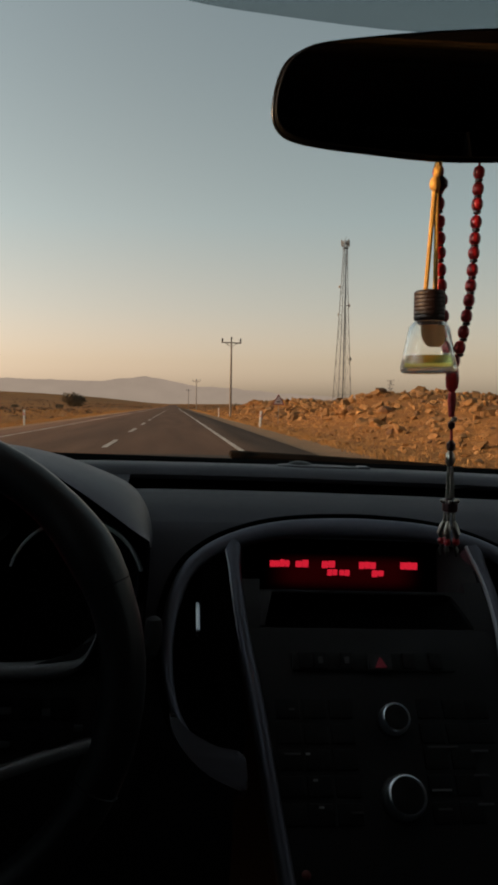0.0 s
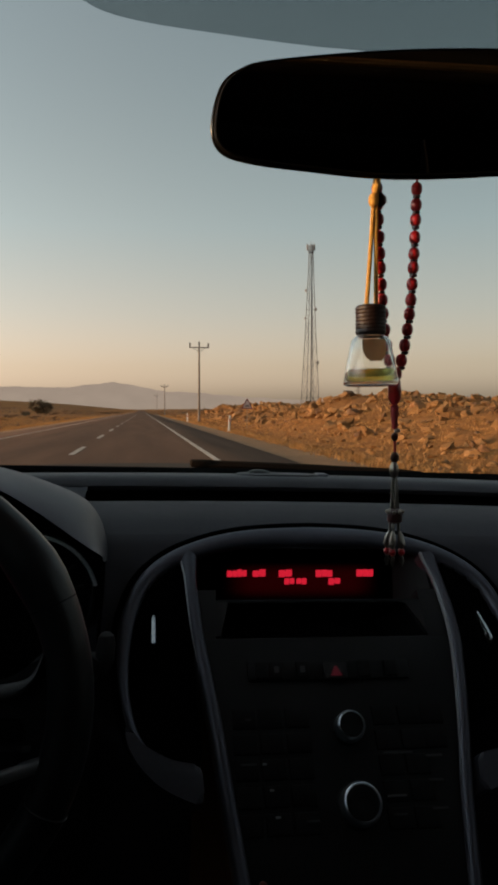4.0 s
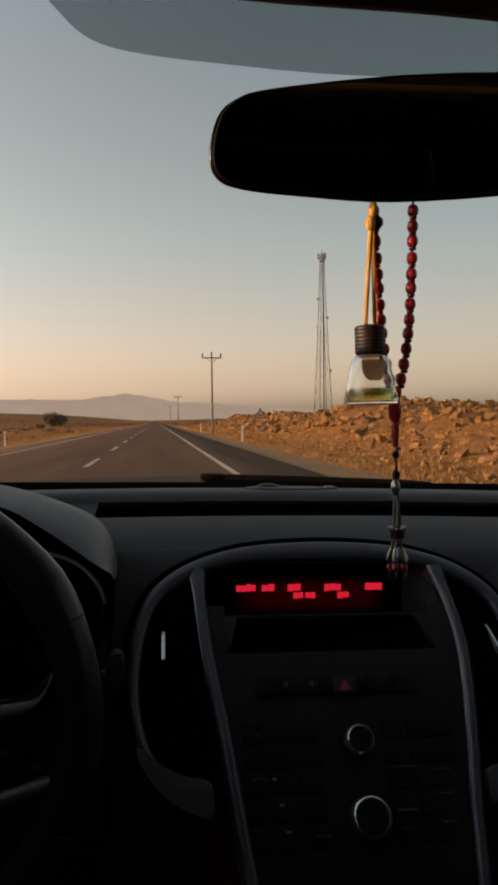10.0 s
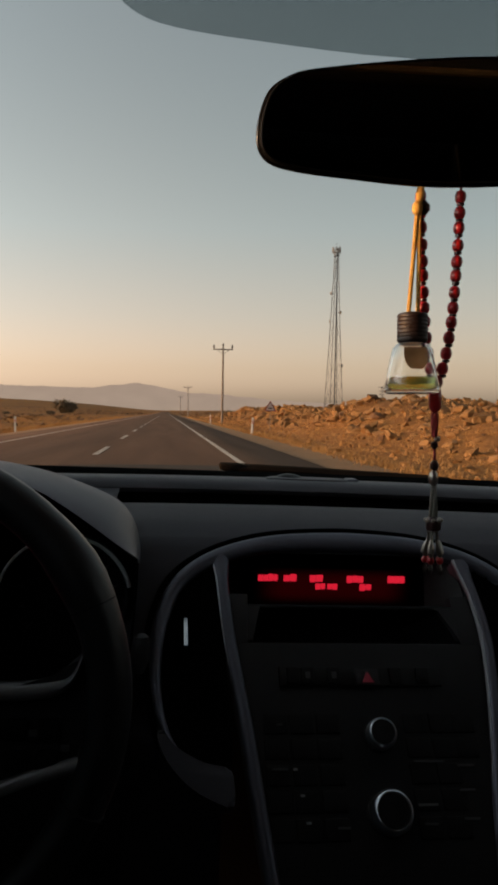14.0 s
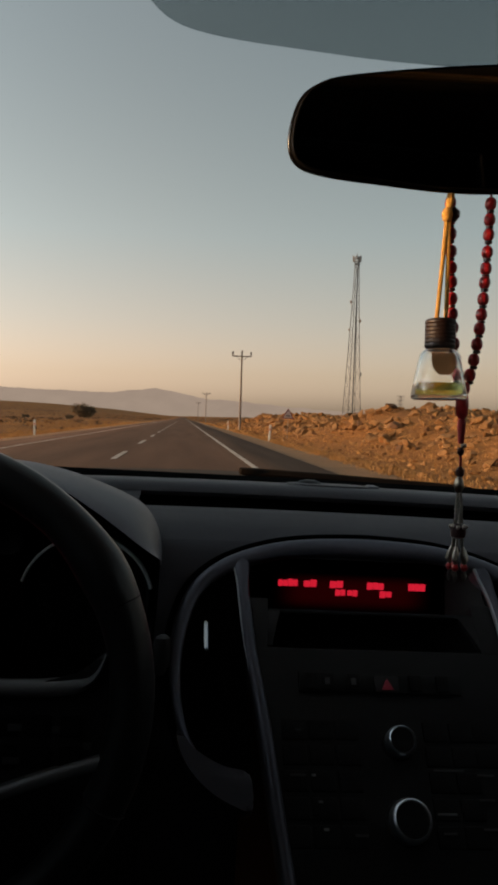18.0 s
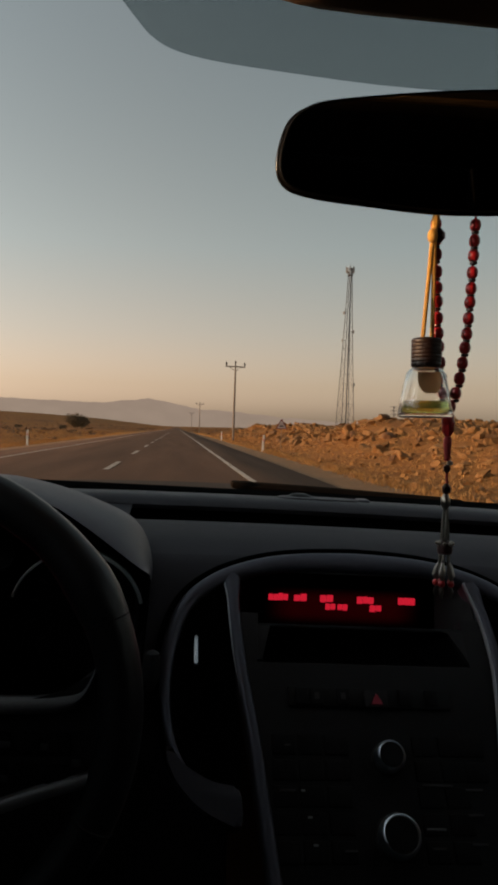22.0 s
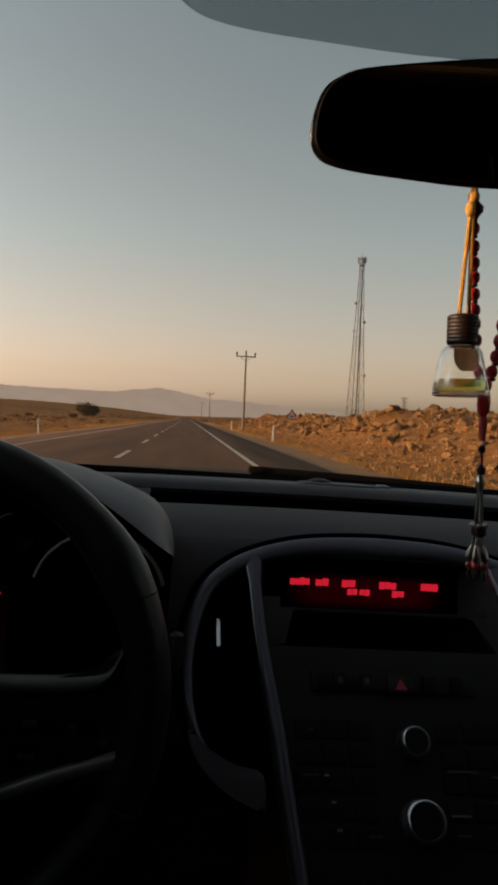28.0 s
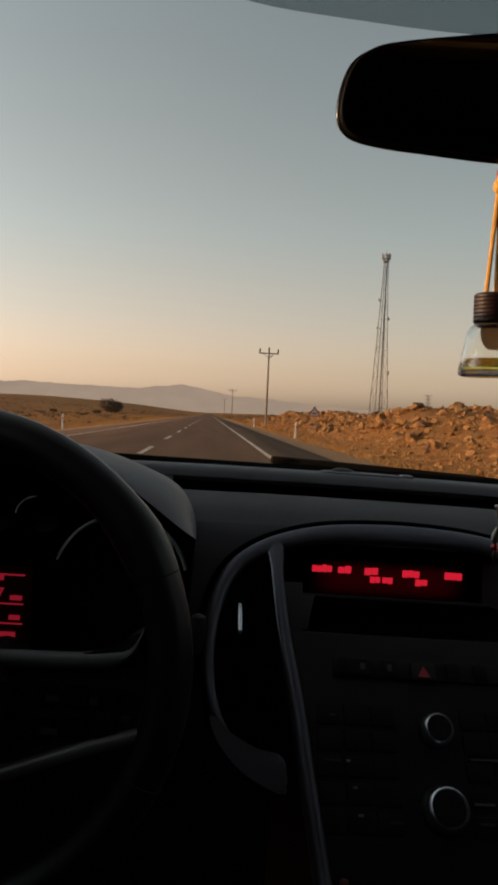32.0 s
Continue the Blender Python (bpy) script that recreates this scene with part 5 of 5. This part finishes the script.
part("foot", boxed((0.0, 0.178, 0.05), (0.05, 0.05, 0.02), 0.006, Matrix.Rotation(radians(-32), 3, "X")), M["mirror_back"], mirror)

# ---- scent bottle on its cord ----
HX, HY, HZ = 0.199, 0.556, 1.379
scent = thing("scent_bottle", pose(HX - 0.005, HY, 1.2165) @ Matrix.Scale(0.945, 4), "small hanging glass scent bottle with green oil and dark cap", "air freshener")
for dx in (-0.0016, 0.0016):
    part("cord", sweep(bmesh.new(), spline([(0.005 + dx * 0.6, 0, 0.166), (0.004 + dx * 0.7, 0.001, 0.145), (0.002 + dx * 1.7, 0, 0.10), (0.0005 + dx * 2.9, 0.002 * dx / 0.0016, 0.064)], 5), 0.0019, 8), M["cord"], scent, "amber twisted cord")
part("cord_knot", lathe(bmesh.new(), [(0.0012, 0.0), (0.0034, 0.0016), (0.0044, 0.0048), (0.0041, 0.0080), (0.0028, 0.0106), (0.0012, 0.0116)], 14, (0.0022, -0.002, 0.1440)), M["cord"], scent, "round amber cord knot")
part("cord_loop", sweep(bmesh.new(), [(0.0035, -0.001, 0.153), (0.0056, 0, 0.162), (0.0062, 0.001, 0.175)], [0.0026, 0.0030, 0.0028], 8), M["cord"], scent, "amber cord loop")
part("cord_bead", lathe(bmesh.new(), [(0.002, 0), (0.0055, 0.004), (0.0055, 0.008), (0.002, 0.012)], 12, (0.0090, 0.003, 0.1455)), M["bead_dark"], scent, "dark round bead")
prof = [(0.0108, 0.0415), (0.0118, 0.0425)]
for k in range(7):
    z = 0.0432 + 0.0031 * k
    prof += [(0.0122, z), (0.0124, z + 0.0007), (0.0124, z + 0.0022), (0.0120, z + 0.0028)]
prof += [(0.011, 0.0655), (0.006, 0.0665)]
part("cap", lathe(bmesh.new(), prof, 24), M["cap"], scent, "ribbed dark wooden cap")
part("bottle", lathe(bmesh.new(), [(0.0195, 0.0), (0.0222, 0.0012), (0.0226, 0.0045), (0.0206, 0.015), (0.0176, 0.030), (0.0158, 0.037), (0.0128, 0.0405), (0.0108, 0.0415), (0.0090, 0.0415), (0.0115, 0.0390), (0.0142, 0.0358), (0.0158, 0.0290), (0.0188, 0.0145), (0.0203, 0.0055), (0.0195, 0.0035), (0.001, 0.0033)], 28), M["bottle"], scent, "clear glass bottle").visible_shadow = False
part("oil", lathe(bmesh.new(), [(0.0188, 0.0039), (0.0199, 0.0058), (0.0187, 0.0125), (0.0184, 0.0135)], 28), M["oil"], scent, "yellow-green oil").visible_shadow = False
bm = bmesh.new()
rows = []
for z in np.linspace(0.0195, 0.0368, 8):
    half = 42 * math.sqrt(max(0.05, 1 - ((z - 0.0368) / 0.0185) ** 2))
    r_ = (0.0187 - 0.205 * (z - 0.0145)) * 0.95
    rows.append([(r_ * math.sin(radians(a)), -r_ * math.cos(radians(a)), z) for a in np.linspace(-4 - half, -4 + half, 12)])
loft(bm, rows)
part("paper_label", bm, M["label"], scent, "brown worn paper label")

# ---- prayer beads ----
beads = thing("bead_string", pose(0.2145, HY + 0.004, 1.07), "string of red and black beads with a silver tassel", "bead string")
one = lathe(bmesh.new(), [(0.0016, -0.0050), (0.0031, -0.0042), (0.0042, -0.0022), (0.0045, 0.0), (0.0042, 0.0022), (0.0031, 0.0042), (0.0016, 0.0050)], 12)
first = None
strands = [spline([(0.0185, 0, 0.308), (0.0165, 0, 0.26), (0.013, 0, 0.21), (0.007, 0, 0.172), (0.0005, 0, 0.154)], 24), spline([(-0.0135, 0.002, 0.308), (-0.0115, 0.002, 0.26), (-0.009, 0.002, 0.21), (-0.005, 0.002, 0.175), (-0.0005, 0.001, 0.156)], 24)]
for strand in strands:
    part("thread", sweep(bmesh.new(), strand, 0.0009, 6), M["red_cord"], beads)
    d, last = 0.004, strand[0]
    for p in strand[1:]:
        d += (p - last).length
        last = p
        if d >= 0.0121:
            d -= 0.0121
            if first is None:
                first = part("bead", one, M["bead"], beads, m=Matrix.Translation(p))
                spacer = part("spacer", lathe(bmesh.new(), [(0.001, -0.0018), (0.003, -0.0008), (0.003, 0.0008), (0.001, 0.0018)], 10), M["bead_dark"], beads, m=Matrix.Translation(p - Vector((0, 0, 0.0059))))
            else:
                for src_, dz in ((first, 0.0), (spacer, -0.0059)):
                    o = src_.copy()
                    scene.collection.objects.link(o)
                    o.matrix_basis = Matrix.Translation(p + Vector((0, 0, dz)))
part("joint_bead", lathe(bmesh.new(), [(0.002, 0.132), (0.0046, 0.136), (0.0052, 0.143), (0.0046, 0.150), (0.002, 0.156)], 14), M["bead"], beads)
part("red_cord", lathe(bmesh.new(), [(0.0022, 0.113), (0.0026, 0.118), (0.0032, 0.126), (0.0030, 0.131), (0.0016, 0.133)], 12), M["red_cord"], beads, "short red wound cord")
part("pale_bead", lathe(bmesh.new(), [(0.001, 0.1095), (0.0024, 0.1105), (0.0024, 0.1125), (0.001, 0.1135)], 12, (0.0018, -0.001, 0)), M["silver"], beads, "tiny pale bead")
part("dark_bead", lathe(bmesh.new(), [(0.0012, 0.1035), (0.0028, 0.1055), (0.0028, 0.1085), (0.0012, 0.110)], 12), M["bead_dark"], beads)
part("thread", sweep(bmesh.new(), [(0, 0, 0.104), (0.0003, 0, 0.098), (0, 0, 0.092)], 0.0011, 6), M["red_cord"], beads)
part("dark_bead", lathe(bmesh.new(), [(0.0012, 0.086), (0.0034, 0.0885), (0.0034, 0.0925), (0.0012, 0.095)], 12), M["bead_dark"], beads)
part("oval_bead", lathe(bmesh.new(), [(0.0015, 0.0745), (0.0034, 0.0775), (0.0038, 0.081), (0.0032, 0.0845), (0.0014, 0.087)], 14, (-0.0008, -0.0008, 0)), M["silver"], beads, "oval tarnished silver bead")
for k, (dx, dy) in enumerate(((-0.0024, 0), (0.0024, 0.001), (0, -0.0018), (0, 0.002))):
    part("tassel_tube", sweep(bmesh.new(), [(dx * 0.6, dy, 0.0765), (dx * 0.9, dy, 0.064), (dx * 1.15, dy, 0.050)], [0.0009, 0.0013, 0.0014], 8), M["tube"], beads, "thin pale glass tube")
crown = part("tassel_crown", lathe(bmesh.new(), [(0.0030, 0.0385), (0.0058, 0.040), (0.0060, 0.0445), (0.0052, 0.0480), (0.0024, 0.0500)], 14), M["bead_dark"], beads, "dark tassel crown")
for k in range(8):
    a = radians(22 + 45 * k)
    part("crown_stud", lathe(bmesh.new(), [(0.0004, -0.0016), (0.0014, -0.0008), (0.0016, 0.0), (0.0014, 0.0008), (0.0004, 0.0016)], 8, (0.0060 * math.cos(a), 0.0060 * math.sin(a), 0.0478)), M["silver"], crown, "tiny silver ball")
for k in range(5):
    a = radians(18 + 72 * k)
    ca, sa = math.cos(a), math.sin(a)
    part("link", sweep(bmesh.new(), [(0.0034 * ca, 0.0034 * sa, 0.0390), (0.0040 * ca, 0.0040 * sa, 0.0315)], 0.0012, 6), M["tube"], beads)
    part("leaf_drop", sweep(bmesh.new(), [(0.0042 * ca, 0.0042 * sa, 0.0325), (0.0056 * ca, 0.0056 * sa, 0.0275), (0.0066 * ca, 0.0066 * sa, 0.0225), (0.0060 * ca, 0.0060 * sa, 0.0185)], [0.0009, 0.0026, 0.0030, 0.0010], 8), M["silver"], beads, "silver leaf-shaped drop")
    part("red_stone", lathe(bmesh.new(), [(0.001, 0.0135), (0.0026, 0.0148), (0.0029, 0.0168), (0.0014, 0.0190)], 10, (0.0062 * ca, 0.0062 * sa, 0)), M["bead"], beads, "small red glass stone")
    part("end_drop", sweep(bmesh.new(), [(0.0060 * ca, 0.0060 * sa, 0.0140), (0.0064 * ca, 0.0064 * sa, 0.0095), (0.0062 * ca, 0.0062 * sa, 0.0050)], [0.0010, 0.0023, 0.0008], 8), M["tarnish"], beads, "dark silver end drop")

# ---- stones and straw, last ----
vs, fs = [], []
for i in range(6000):
    y = 35 + 900 * rng.random() ** 1.4
    x = ROAD_L - 5 - (40 + 0.5 * y) * rng.random() if rng.random() < 0.7 else 8 + (40 + 0.4 * y) * rng.random()
    if noise.noise((x * 0.02, y * 0.012, 9.0)) < -0.12:
        continue
    if x < 0 and y < 130 and rng.random() < 0.75:
        continue
    z, s = land(x, y), rng.uniform(0.12, 0.5) * (1 + y / 500)
    for k in range(9):
        q, a = len(vs), rng.uniform(0, 6.28)
        u = Vector((math.cos(a), math.sin(a), rng.uniform(-0.1, 0.9))) * s
        w_ = Vector((-math.sin(a), math.cos(a), rng.uniform(-0.4, 0.4))) * s * 0.35
        o_ = Vector((x, y, z + s * 0.2)) + Vector((rng.gauss(0, 0.4), rng.gauss(0, 0.4), 0)) * s
        vs += [o_ - w_, o_ + w_, o_ + u]
        fs.append((q, q + 1, q + 2))
me = bpy.data.meshes.new("scrub")
me.from_pydata(vs, [], fs)
me.materials.append(M["scrub"])
tagged(new("scrub", me), "low dark-brown dry scrub dotted over the plain", "scrub", kind="stuff")
for x, y, s in rocks:
    o = new("rock", rng.choice(STONES))
    o.parent = rubble_bank
    o.matrix_basis = pose(x, y, land(x, y) + s * 0.22, rng.uniform(-25, 25), rng.uniform(-25, 25), rng.uniform(0, 360)) @ Matrix.Diagonal((s, s * rng.uniform(0.7, 1.1), s * rng.uniform(0.55, 0.95), 1))
vs, fs = [], []
small = [stone_mesh(40 + i, 1) for i in range(5)]
shapes = [([v.co.copy() for v in m_.vertices], [tuple(p.vertices) for p in m_.polygons]) for m_ in small]
for i in range(13000):
    y = 14 + 170 * rng.random() ** 1.3
    x = 6.5 + 70 * rng.random() ** 1.35 if rng.random() < 0.93 else ROAD_L - 6 - 60 * rng.random()
    s = (0.06 + 0.42 * rng.random() ** 2.4) * (0.45 if x < 9.2 else 1.0) * (1 + y / 150)
    co, fc = rng.choice(shapes)
    m_ = pose(x, y, land(x, y) + s * 0.12, rng.uniform(-40, 40), rng.uniform(-40, 40), rng.uniform(0, 360)) @ Matrix.Diagonal((s, s * rng.uniform(0.7, 1.2), s * rng.uniform(0.5, 0.9), 1))
    k = len(vs)
    vs += [m_ @ c for c in co]
    fs += [tuple(k + j for j in f) for f in fc]
me = bpy.data.meshes.new("loose_stones")
me.from_pydata(vs, [], fs)
me.materials.append(M["rubble"])
tagged(new("loose_stones", me), "scattered small brown stones on the dry ground", "stones", kind="stuff")
vs, fs = [], []
for i in range(21000):
    y = 10 + 210 * rng.random() ** 1.6
    x = rng.choice((ROAD_R + 1.4 + 9 * rng.random() ** 1.6, ROAD_R + 2 + 40 * rng.random(), ROAD_L - 1.5 - 30 * rng.random() ** 1.4, ROAD_L - 1.4 - 4 * rng.random()))
    z = land(x, y)
    h = rng.uniform(0.05, 0.17)
    for k in range(5):
        a = rng.uniform(0, 2 * math.pi)
        dx, dy = math.cos(a), math.sin(a)
        q = len(vs)
        ww = 0.006 + 0.00035 * y
        lean = rng.uniform(0.2, 1.1) * h
        ox, oy = x + rng.gauss(0, 0.14), y + rng.gauss(0, 0.2)
        vs += [(ox - dy * ww, oy + dx * ww, z - 0.02), (ox + dy * ww, oy - dx * ww, z - 0.02), (ox + dx * lean, oy + dy * lean, z + h)]
        fs.append((q, q + 1, q + 2))
me = bpy.data.meshes.new("dry_grass")
me.from_pydata(vs, [], fs)
me.materials.append(M["grass"])
tagged(new("dry_grass", me), "tufts of straw-coloured dry grass beside the road", "grass", kind="stuff")
